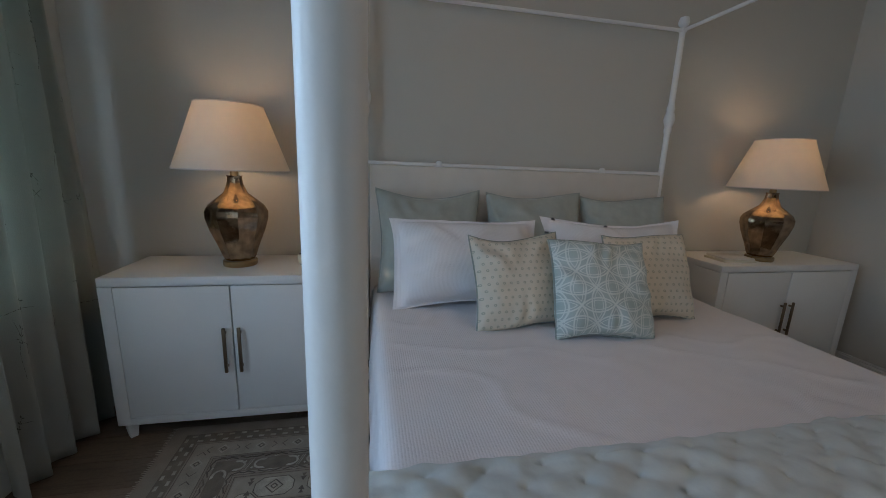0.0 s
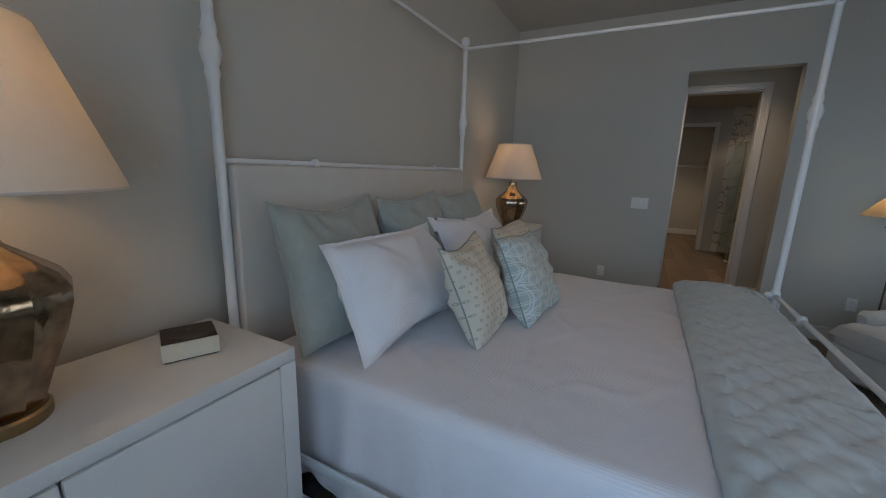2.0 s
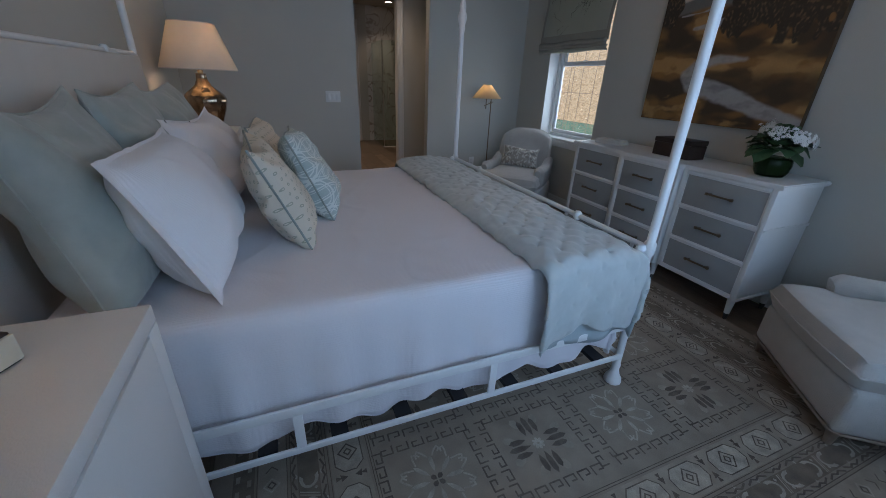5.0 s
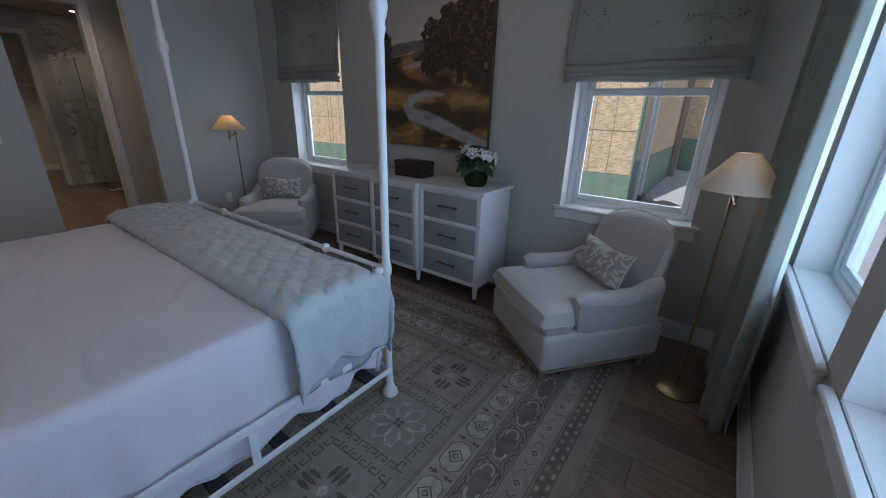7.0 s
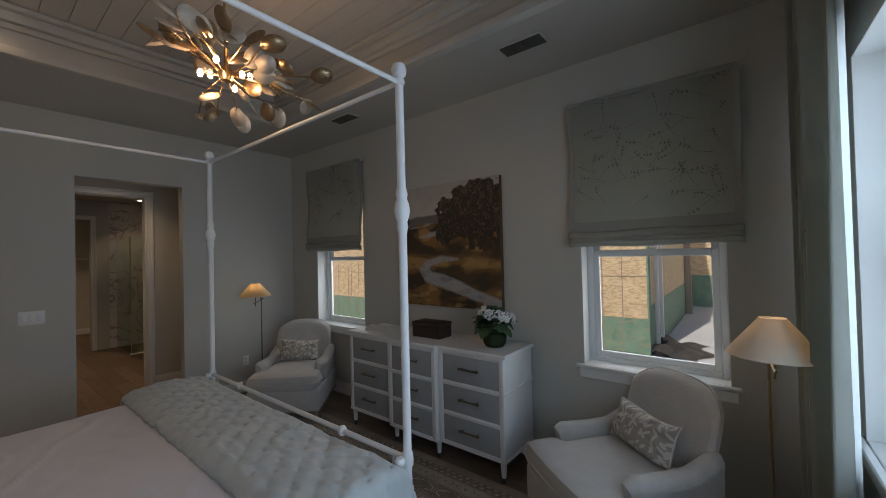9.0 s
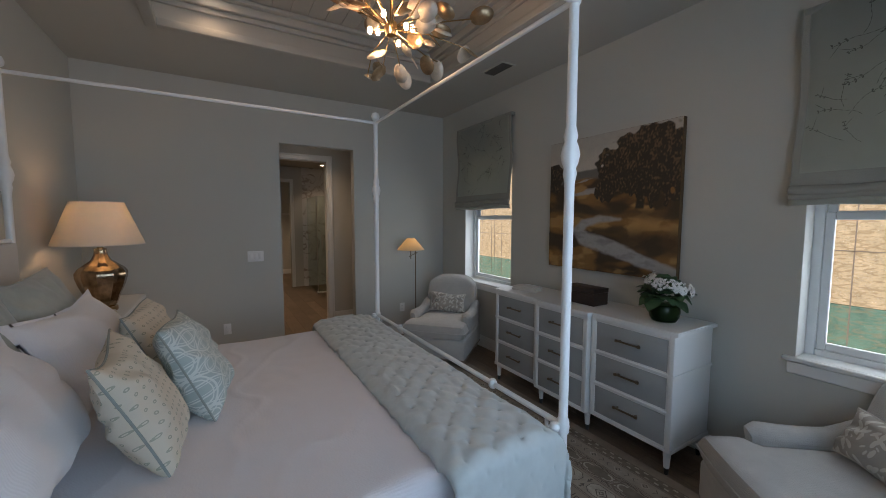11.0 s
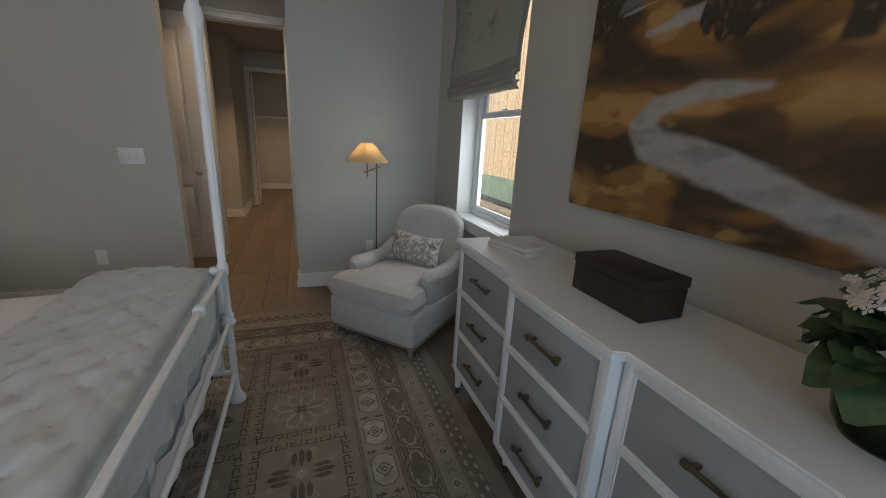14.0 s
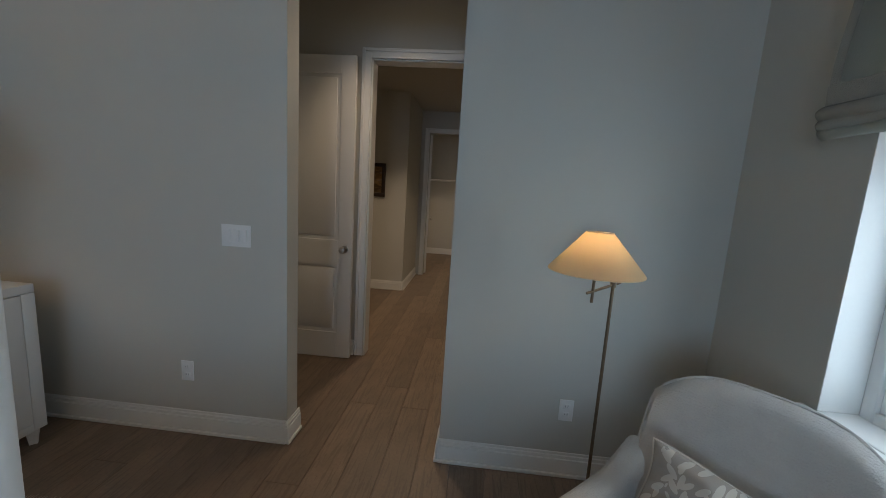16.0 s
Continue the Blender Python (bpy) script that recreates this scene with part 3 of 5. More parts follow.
def curtain(y0, y1, x, seed, label):
    rng = random.Random(seed)
    c = thing("curtain", pose(x, (y0 + y1) / 2, 0.015), label, "curtain", "window curtains")
    w, h = y1 - y0, 2.72

    def fold(u, v, lift=0.0):
        a = u * 5.0 * 2 * math.pi
        k = 0.045 + 0.012 * math.sin(u * 9 + seed)
        sway = 0.02 * math.sin(v * 2.1 + u * 4 + seed)
        return Vector((k * math.sin(a + 0.5 * math.sin(v * 1.3 + seed)) + lift, (u - 0.5) * w * (0.9 + 0.1 * math.cos(v * 1.2)) + sway * 0.4 + 0.012 * math.cos(a), v))
    thick(part("drape", sheet(bmesh.new(), lambda u, v: fold(u, v * h), 110, 40), FABRIC, c), 0.004)
    bm = bmesh.new()
    for i in range(46):
        sprig(bm, lambda p, q: fold(p / 2.2, q, 0.006), rng.uniform(0.05, 2.0), rng.uniform(0.1, h - 0.3), rng.uniform(-0.5, 2.2), rng.uniform(0.14, 0.26), rng)
    tagged(part("printed_branch", bm, INK, c, "thin dark printed twigs"), kind="stuff")
    part("lining", sheet(bmesh.new(), lambda u, v: Vector((-0.06, (u - 0.5) * w * 0.9, v * h)), 4, 4), LINER, c)
    bm = bmesh.new()
    tube(bm, [(0, -w / 2 - 0.12, h + 0.03), (0, w / 2 + 0.12, h + 0.03)], 0.012, 12)
    lathe(bm, [(0.0, 0), (0.02, 0.01), (0.024, 0.025), (0.0, 0.045)], (0, 0, h + 0.03), 12)
    part("rod", bm, BRONZE, c, "dark bronze curtain rod")
    for i in range(6):
        bm = bmesh.new()
        tube(bm, [(0.02 * math.cos(t), -w / 2 + 0.04 + i * w / 5.6, h + 0.028 + 0.02 * math.sin(t)) for t in np.linspace(0, 2 * math.pi, 15)[:-1]], 0.003, 6, closed=True)
        part("ring", bm, BRONZE, c)


curtain(-0.97, -0.42, -1.405, 1, "long sage linen curtain printed with branches beside the window")
curtain(1.66, 2.36, -1.40, 2, "long sage linen curtain printed with branches near the bedside cabinet")

# ---- the bed ----
BX0, BX1, BY0, BY1 = 0.0, 2.056, 0.322, 2.49
bed = thing("canopy_bed", pose(0, 0, 0), "white painted iron four-poster canopy bed with upholstered headboard", "bed")
for x in (BX0, BX1):
    for y in (BY0, BY1):
        bm = bmesh.new()
        lathe(bm, [(0.036, 0), (0.042, 0.012), (0.040, 0.03), (0.026, 0.055), (0.018, 0.085), (0.021, 0.11), (0.017, 0.125), (0.017, 0.43), (0.024, 0.44), (0.033, 0.46), (0.024, 0.485),
                   (0.028, 0.50), (0.019, 0.515), (0.018, 0.70), (0.024, 0.71), (0.026, 0.735), (0.024, 0.76), (0.018, 0.77), (0.019, 1.70), (0.026, 1.735), (0.022, 1.755), (0.030, 1.775),
                   (0.036, 1.805), (0.030, 1.835), (0.022, 1.855), (0.027, 1.875), (0.019, 1.91), (0.018, 2.352), (0.024, 2.357), (0.024, 2.376), (0.014, 2.384), (0.030, 2.397), (0.034, 2.418), (0.026, 2.442), (0.0, 2.452)], (x, y, 0), 20)
        part("post", bm, IRON, bed)


def rod(name, p, q, r=0.012, knobs=()):
    bm = tube(bmesh.new(), [p, q], r, 12)
    for k in knobs:
        c = Vector(p).lerp(Vector(q), k)
        lathe(bm, [(0.0, -0.024), (0.014, -0.022), (0.022, -0.008), (0.022, 0.008), (0.014, 0.022), (0.0, 0.024)], c, 14)
    part(name, bm, IRON, bed)


for y in (BY0, BY1):
    rod("canopy_rail", (BX0, y, 2.365), (BX1, y, 2.365), 0.011)
for x in (BX0, BX1):
    rod("canopy_rail", (x, BY0, 2.365), (x, BY1, 2.365), 0.011)
rod("head_rail", (BX0, BY1, 1.437), (BX1, BY1, 1.437), 0.011, (0.22, 0.773))
rod("foot_rail", (BX0, BY0, 0.735), (BX1, BY0, 0.735), 0.013, (0.22, 0.773))
rod("foot_rail", (BX0, BY0, 0.46), (BX1, BY0, 0.46), 0.011)
rod("foot_rail", (BX0, BY0, 0.169), (BX1, BY0, 0.169), 0.011)
for x, s in ((BX0, 1), (BX1, -1)):
    bm = bmesh.new()
    tube(bm, [(x + s * (0.018 + 0.07 * math.sin(t)), BY0, 0.50 + 0.225 * t / 1.57) for t in np.linspace(0, 1.57, 10)], 0.008, 8)
    part("scroll_bracket", bm, IRON, bed)
    bm = lathe(bmesh.new(), [(0.0, -0.022), (0.016, -0.016), (0.022, 0), (0.016, 0.016), (0.0, 0.022)], (x + s * 0.010, BY0 + 0.036, 0.735), 14)
    part("collar_knob", bm, IRON, bed)
for x in (BX0 - 0.012, BX1 + 0.012):
    part("side_rail", boxed(x - 0.006, x + 0.006, BY0, BY1, 0.330, 0.366, bevel=0.003), IRON, bed)
    part("side_rail", boxed(x - 0.006, x + 0.006, BY0, BY1, 0.156, 0.182, bevel=0.003), IRON, bed)
    for y in (1.04, 1.78):
        part("rail_strut", boxed(x - 0.005, x + 0.005, y - 0.016, y + 0.016, 0.18, 0.332, bevel=0.002), IRON, bed)
for i in range(9):
    y = 0.45 + i * 0.24
    part("bed_slat", boxed(BX0, BX1, y - 0.03, y + 0.03, 0.160, 0.180), FELT, bed)
part("headboard", boxed(0.026, 2.030, BY1 - 0.035, BY1 + 0.03, 0.40, 1.425, bevel=0.012, seg=3), LINEN, bed, "cream linen upholstered headboard panel")
single("mattress", boxed(0.105, 1.965, 0.45, 2.42, 0.181, 0.66, bevel=0.05, seg=3), COTTON, "white mattress on the iron bed under the coverlet", "mattress")


def drape(bm, x0, x1, y0, y1, top, side, foot, nu, nv, bulge, dimple=None, seed=0.0, hem=0.0):
    """A cloth over a box: hangs by side on both flanks and by foot over the south end."""
    wide, long = x1 - x0, y1 - y0

    def f(u, v):
        a = -side + u * (wide + 2 * side)
        b = -foot + v * (long + foot)
        oa, ob = max(0.0, -a, a - wide), max(0.0, -b)
        sgn = -1 if a < 0 else 1
        n = noise.noise(Vector((a * 3 + seed, b * 3, seed)))
        fine = noise.noise(Vector((a * 11, b * 11 + seed, 1.0)))
        r = 0.045

        def turn(o):
            """How far out and down a strip of length o goes round a rounded edge."""
            t = min(o / r, 1.57)
            return r * math.sin(t), r * (1 - math.cos(t)) + max(0.0, o - 1.57 * r)
        outx, dropx = turn(oa)
        outy, dropy = turn(ob)
        x = min(max(a, 0.0), wide) + x0 + sgn * outx
        y = max(b, 0.0) + y0 - outy
        wave = (0.010 * math.sin(b * 19 + seed * 3) + 0.008 * math.sin(b * 41 + 2 * seed)) * min(1.0, dropx / 0.3)
        wavy = (0.010 * math.sin(a * 19 + seed) + 0.006 * math.sin(a * 37)) * min(1.0, dropy / 0.3)
        crease = 0.006 * max(0.0, math.sin(a * 5 + b * 17 + 5 * n + seed)) ** 12 if oa + ob == 0 else 0.0
        z = top - max(dropx, dropy) + 0.007 * n + 0.003 * fine + crease
        x += sgn * (wave + bulge * math.sin(min(1, dropx / max(side, 0.01)) * 2.6)) if oa else 0.0
        y -= (wavy + bulge * math.sin(min(1, dropy / max(foot, 0.01)) * 2.6)) if ob else 0.0
        if oa and ob:
            k = min(oa, ob, 0.12)
            x += sgn * k * 0.10
            y -= k * 0.10
        if hem:
            edge = max(oa / side if side else 0, ob / foot if foot else 0)
            if edge > 0.8:
                z += hem * (edge - 0.8) * 5 * math.sin((b if oa > ob else a) * 15 + seed) + hem * (edge - 0.8) * 2 * math.sin((b if oa > ob else a) * 34)
        if dimple:
            pu, pv, deep = dimple
            p1 = abs(math.sin(math.pi * (a / pu + b / pv) + 0.35 * n))
            p2 = abs(math.sin(math.pi * (a / pu - b / pv) + 0.35 * n))
            pinch = math.exp(-(p1 * p1 + p2 * p2) * 7)
            pucker = noise.noise(Vector((a * 9 + seed, b * 26, 2.0))) + 0.6 * noise.noise(Vector((a * 30, b * 30, seed)))
            lift = deep * (0.45 * (p1 * p2) ** 2 - 0.85 * pinch) + 0.0058 * pucker
            north = max(0.0, (b - (long - 0.07)) / 0.07)
            z -= 0.042 * (1 - math.sqrt(max(0.0, 1 - min(1.0, north) ** 2)))
            z += 0.012 * math.sin(math.pi * min(1.0, max(0.0, b / long)))
            lift *= 0.3 if oa and ob else 1.0
            z += lift if oa + ob < r else lift * 0.2
            x += sgn * lift * 0.45 * (oa > r)
            y -= lift * 0.5 * (ob > r)
        return Vector((x, y, z))
    return sheet(bm, f, nu, nv)


cover = thing("coverlet", pose(0, 0, 0), "white ribbed cotton coverlet draped over the mattress", "bedding")
bm = drape(bmesh.new(), 0.095, 1.975, 0.44, 2.40, 0.688, 0.515, 0.46, 150, 150, 0.012, seed=1.3, hem=0.020)
bm.verts.ensure_lookup_table()
hems = [[bm.verts[k].co.copy() for k in line] for line in (range(151), range(150 * 151, 151 * 151), range(0, 151 * 151, 151))]
thick(part("cloth", bm, COTTON, cover), 0.006)
for line in hems:
    part("hem", tube(bmesh.new(), line, 0.0045, 6), COTTON, cover, "stitched cotton hem")
quilt = thing("folded_quilt", pose(0, 0, 0), "pale sage tufted quilt folded across the foot of the bed", "bedding")
thick(part("quilted_face", drape(bmesh.new(), 0.012, 2.058, 0.42, 0.855, 0.736, 0.36, 0.26, 330, 120, 0.012, (0.135, 0.125, 0.0155), 4.2, 0.02), QUILT, quilt), 0.018, 0)
LINING = material("plain_blue_sage_lining", (0.40, 0.47, 0.49), 0.7, vary=0.05, scale=9, bump=0.25, bump_scale=70)
thick(part("lining", drape(bmesh.new(), 0.03, 2.04, 0.425, 0.83, 0.700, 0.385, 0.31, 110, 40, 0.010, None, 2.2, 0.02), LINING, quilt, "plain blue-sage lining"), 0.006, 0)


def pillow(name, w, h, d, m, mat, label, group, pinch=0.07, welt=None, seed=1, flange=0.0):
    """A stuffed cushion: pointed corners, bowed sides, creases, and a welt where it has one. Stands on its lower edge, facing -y."""
    p = thing(name, m, label, "pillow", group)
    rng = random.Random(seed)

    def outline(u, v):
        x = w / 2 * u * (1 - pinch * (1 - v * v) * u * u) * (1 + 0.015 * math.sin(v * 3 + seed))
        z = h / 2 * v * (1 - pinch * (1 - u * u) * v * v) + 0.012 * math.sin(u * 2.5 + seed) * abs(v)
        sag = 0.03 * h * (1 - u * u) * max(v, 0) * (1 if seed % 2 else 0.3)
        return x, z - sag
    bm = bmesh.new()
    for s in (-1, 1):
        def f(a, b, s=s):
            u, v = 2 * a - 1, 2 * b - 1
            x, z = outline(u, v)
            lim = 1 - flange
            q = max(0.0, 1 - abs(u / lim) ** 2.6) * max(0.0, 1 - abs(v / lim) ** 2.6) if max(abs(u), abs(v)) < lim else 0.0
            t = d / 2 * q ** 0.48 * (1.12 - 0.25 * v)
            n = noise.noise(Vector((x * 7 + seed, z * 7, s * 3.0)))
            edge = max(abs(u), abs(v))
            crease = 0.028 * math.sin(8 * math.atan2(v, u) + 4 * n + seed) * edge ** 3 * (1 - edge ** 6)
            return Vector((x, s * (t + (0.015 * n + crease) * min(1, q * 3) + 0.0012), z + h / 2 + 0.004 * n))
        sheet(bm, f, 44, 36)
    bmesh.ops.remove_doubles(bm, verts=bm.verts[:], dist=0.0035)
    part("cover", bm, mat, p)
    if welt:
        pts = []
        for i in range(96):
            t = i / 24
            k, r = int(t), t - int(t)
            u, v = ((-1 + 2 * r, -1), (1, -1 + 2 * r), (1 - 2 * r, 1), (-1, 1 - 2 * r))[k]
            x, z = outline(u, v)
            pts.append((x * 1.004, 0, z + h / 2))
        part("piping", tube(bmesh.new(), pts, 0.0045, 6, closed=True), welt, p, "grey corded piping")
    return p


TOP = 0.69
for i, (x, w, turn) in enumerate(((0.38, 0.62, 3), (1.04, 0.62, 0), (1.66, 0.60, -3))):
    pillow("euro_pillow", w, 0.60, 0.20, pose(x, 2.20, TOP + 0.01, -14, 0, turn), SATEEN, "square sage sateen euro pillow leaning on the headboard", "euro pillows", welt=SATEEN, seed=11 + i)
pillow("sham_pillow", 0.88, 0.50, 0.24, pose(0.57, 1.97, TOP, -24, 0, 3), SHAM, "large white ribbed sham pillow with a flat flange", "sham pillows", seed=21, flange=0.09)
pillow("sham_pillow", 0.92, 0.50, 0.24, pose(1.48, 1.98, TOP, -24, 0, -3), SHAM, "large white ribbed sham pillow with a flat flange", "sham pillows", seed=23, flange=0.09)
pillow("throw_pillow", 0.47, 0.46, 0.17, pose(0.74, 1.67, TOP - 0.005, -24, 0, 4), DOTS, "cream throw pillow with small printed rings and grey piping", "dotted throw pillows", welt=PIPING, seed=31)
pillow("throw_pillow", 0.47, 0.46, 0.17, pose(1.46, 1.69, TOP - 0.005, -24, 0, -5), DOTS, "cream throw pillow with small printed rings and grey piping", "dotted throw pillows", welt=PIPING, seed=32)
pillow("accent_pillow", 0.48, 0.46, 0.17, pose(1.07, 1.51, TOP - 0.005, -24, 0, -3), RINGS, "seafoam throw pillow with white interlaced medallions in the middle", "", welt=PIPING, seed=34)
# ---- bedside cabinets ----


def nightstand(m, w, d, h, label):
    """A two-door cabinet on short block legs; front at -y, origin at the middle of the floor."""
    c = thing("nightstand", m, label, "cabinet", "bedside cabinets")
    part("top", boxed(-w / 2, w / 2, -d / 2, d / 2, h - 0.045, h, bevel=0.005), LACQUER, c)
    for s in (-1, 1):
        part("side_panel", boxed(min(s * w / 2, s * (w / 2 - 0.06)), max(s * w / 2, s * (w / 2 - 0.06)), -d / 2, d / 2, 0.085, h - 0.046, bevel=0.004), LACQUER, c)
    part("body", boxed(-w / 2 + 0.06, w / 2 - 0.06, -d / 2 + 0.03, d / 2, 0.10, h - 0.046), LACQUER, c)
    part("bottom_rail", boxed(-w / 2 + 0.06, w / 2 - 0.06, -d / 2, -d / 2 + 0.03, 0.085, 0.125, bevel=0.003), LACQUER, c)
    for x in (-1, 1):
        for y in (-1, 1):
            bm = bmesh.new()
            lathe(bm, [(0.022, 0), (0.036, 0.085)], (x * (w / 2 - 0.04), y * (d / 2 - 0.04), 0), 4)
            part("leg", bm, LACQUER, c)
    for s in (-1, 1):
        x0, x1 = sorted((s * 0.003, s * (w / 2 - 0.063)))
        door = part("cabinet_door", boxed(x0, x1, -d / 2 - 0.001, -d / 2 + 0.02, 0.128, h - 0.05, bevel=0.003), LACQUER, c)
        bm = boxed(s * 0.035 - 0.008, s * 0.035 + 0.008, -d / 2 - 0.032, -d / 2 - 0.02, 0.36, 0.60, bevel=0.003)
        for z in (0.39, 0.57):
            box(bm, s * 0.035 - 0.005, s * 0.035 + 0.005, -d / 2 - 0.022, -d / 2, z - 0.006, z + 0.006)
        part("handle", bm, BRONZE, door, "bronze bar pull")
    return c


nightstand(pose(-0.655, 2.27, 0), 1.13, 0.46, 0.86, "white lacquered two-door bedside cabinet near the curtained window")
nightstand(pose(2.87, 2.325, 0), 1.17, 0.46, 0.86, "white lacquered two-door bedside cabinet in the room corner")


def table_lamp(x, y, z):
    t = thing("table_lamp", pose(x, y, z), "faceted antique mercury glass table lamp, lit, with cream shade", "lamp", "bedside lamps")
    part("base", lathe(bmesh.new(), [(0.082, 0), (0.085, 0.006), (0.085, 0.026), (0.08, 0.032)], seg=28), BRASS, t, "round aged brass foot")
    part("jar", lathe(bmesh.new(), [(0.07, 0.032), (0.082, 0.05), (0.106, 0.12), (0.138, 0.20), (0.155, 0.262), (0.156, 0.295), (0.140, 0.325), (0.100, 0.358), (0.060, 0.39), (0.042, 0.43), (0.036, 0.465), (0.040, 0.478)], seg=40, facet=0.075), MERCURY, t, "faceted amber silvered glass body")
    part("neck", lathe(bmesh.new(), [(0.02, 0.478), (0.02, 0.50), (0.012, 0.505), (0.012, 0.60)], seg=16), BRASS, t)
    sh = part("shade", lathe_open([(0.270, 0.505), (0.270, 0.512), (0.157, 0.822), (0.157, 0.829)], 48), SHADE, t, "tapered cream linen shade")
    thick(sh, 0.003)
    for r, zz in ((0.271, 0.508), (0.158, 0.826)):
        part("shade_rim", tube(bmesh.new(), [(r * math.cos(a), r * math.sin(a), zz) for a in np.linspace(0, 2 * math.pi, 49)[:-1]], 0.003, 6, closed=True), LINEN, t)
    part("bulb", lathe(bmesh.new(), [(0.012, 0.60), (0.03, 0.635), (0.032, 0.66), (0.02, 0.685), (0.0, 0.692)], seg=16), BULB, t, "glowing warm bulb")
    _, d = lamp("bedside_lamp_light", "POINT", 1.7, (1.0, 0.62, 0.32), pose(x, y, z + 0.72))
    d.shadow_soft_size = 0.03
    return t


def lathe_open(profile, seg):
    bm = bmesh.new()
    rings = [[bm.verts.new((r * math.cos(2 * math.pi * i / seg), r * math.sin(2 * math.pi * i / seg), z)) for i in range(seg)] for r, z in profile]
    for a, b in zip(rings, rings[1:]):
        for i in range(seg):
            bm.faces.new((a[i], a[(i + 1) % seg], b[(i + 1) % seg], b[i]))
    return bm


table_lamp(-0.67, 2.28, 0.86)
table_lamp(2.77, 2.26, 0.86)

jewel = thing("trinket_box", pose(-0.275, 2.285, 0.861, 0, 0, -24), "small cream box with a dark swirl-grooved lid on the cabinet", "box")
part("plinth", boxed(-0.068, 0.068, -0.060, 0.060, 0, 0.004), BLACK, jewel)
part("body", boxed(-0.072, 0.072, -0.064, 0.064, 0.004, 0.056, bevel=0.002), PAPER, jewel, "cream shagreen sides")
lid = part("lid", boxed(-0.069, 0.069, -0.061, 0.061, 0.0565, 0.062, bevel=0.002), BOXWOOD, jewel, "dark brown grooved lid")
for k in range(9):
    r = 0.012 + k * 0.006
    part("groove", tube(bmesh.new(), [(0.010 + r * math.cos(t), r * 0.95 * math.sin(t), 0.0622) for t in np.linspace(0, 2 * math.pi, 41)[:-1]], 0.0007, 4, closed=True), BRONZE, lid)
part("knob", lathe(bmesh.new(), [(0.006, 0.062), (0.009, 0.066), (0.007, 0.071), (0.0, 0.072)], seg=12), BRONZE, lid, "small bronze knob")
mag = thing("book_stack", pose(2.52, 2.26, 0.861, 0, 0, -6), "two thin pale books on the corner cabinet", "books")
part("book", boxed(-0.12, 0.12, -0.09, 0.09, 0, 0.016, bevel=0.002), PAPER, mag)
part("book", boxed(-0.11, 0.11, -0.085, 0.085, 0.017, 0.03, bevel=0.002), LINEN, mag)

# ---- dresser ----
dresser = thing("dresser", pose(0, 0, 0), "white nine-drawer breakfront dresser with grey linen drawer faces", "dresser")
DB = YS + 0.03
COLS = ((0.16, 0.735, -0.80), (0.745, 1.265, -0.765), (1.275, 1.83, -0.80))
bm = bmesh.new()
outline = [(0.135, DB), (1.855, DB), (1.855, -0.785), (1.29, -0.785), (1.275, -0.75), (0.735, -0.75), (0.72, -0.785), (0.135, -0.785)]
low = bm.faces.new([bm.verts.new((x, y, 0.872)) for x, y in outline])
up = bmesh.ops.extrude_face_region(bm, geom=[low])
bmesh.ops.translate(bm, verts=[v for v in up["geom"] if isinstance(v, bmesh.types.BMVert)], vec=(0, 0, 0.028))
bmesh.ops.bevel(bm, geom=[e for e in bm.edges if abs(e.verts[0].co.z - e.verts[1].co.z) < 1e-5], offset=0.006, segments=2, affect="EDGES")
part("top", bm, LACQUER, dresser, "white lacquered breakfront top")
for x0, x1, f in COLS:
    for a, b in ((x0, x0 + 0.03), (x1 - 0.03, x1)):
        part("side_panel", boxed(a, b, DB, f, 0.15, 0.871, bevel=0.003), LACQUER, dresser)
    part("carcass", boxed(x0 + 0.03, x1 - 0.03, DB, f - 0.06, 0.15, 0.871), LACQUER, dresser)
    for z0, z1 in ((0.15, 0.172), (0.385, 0.402), (0.617, 0.634), (0.85, 0.871)):
        part("rail", boxed(x0 + 0.03, x1 - 0.03, f - 0.06, f + 0.003, z0, z1, bevel=0.003), LACQUER, dresser)
    for z0, z1 in ((0.172, 0.385), (0.402, 0.617), (0.634, 0.85)):
        front = part("drawer", boxed(x0 + 0.036, x1 - 0.036, f - 0.05, f - 0.008, z0 + 0.005, z1 - 0.005, bevel=0.002), GREYFACE, dresser, "grey linen drawer face")
        bm = bmesh.new()
        for a, b, c, e in ((x0 + 0.031, x1 - 0.031, z0 + 0.001, z0 + 0.008), (x0 + 0.031, x1 - 0.031, z1 - 0.008, z1 - 0.001), (x0 + 0.031, x0 + 0.038, z0 + 0.008, z1 - 0.008), (x1 - 0.038, x1 - 0.031, z0 + 0.008, z1 - 0.008)):
            box(bm, a, b, f - 0.02, f - 0.003, c, e)
        part("bead", bm, LACQUER, front, "white bead frame")
        # Dark insert behind the drawer; its colour paints the shade in the gap.
        part("shadow_line", boxed(x0 + 0.0305, x1 - 0.0305, f - 0.055, f - 0.018, z0 + 0.0005, z1 - 0.0005), DARKLINE, front, "dark insert that paints the shaded gap round the drawer")
        xm, zm = (x0 + x1) / 2, (z0 + z1) / 2 + 0.01
        bm = boxed(xm - 0.075, xm + 0.075, f + 0.014, f + 0.024, zm - 0.006, zm + 0.006, bevel=0.003)
        for s in (-1, 1):
            box(bm, xm + s * 0.066 - 0.006, xm + s * 0.066 + 0.006, f - 0.008, f + 0.018, zm - 0.006, zm + 0.006, bevel=0.002)
            box(bm, xm + s * 0.078 - 0.01, xm + s * 0.078 + 0.01, f + 0.011, f + 0.027, zm - 0.009, zm + 0.009, bevel=0.004)
        part("handle", bm, BRONZE, front, "aged bronze bar pull")
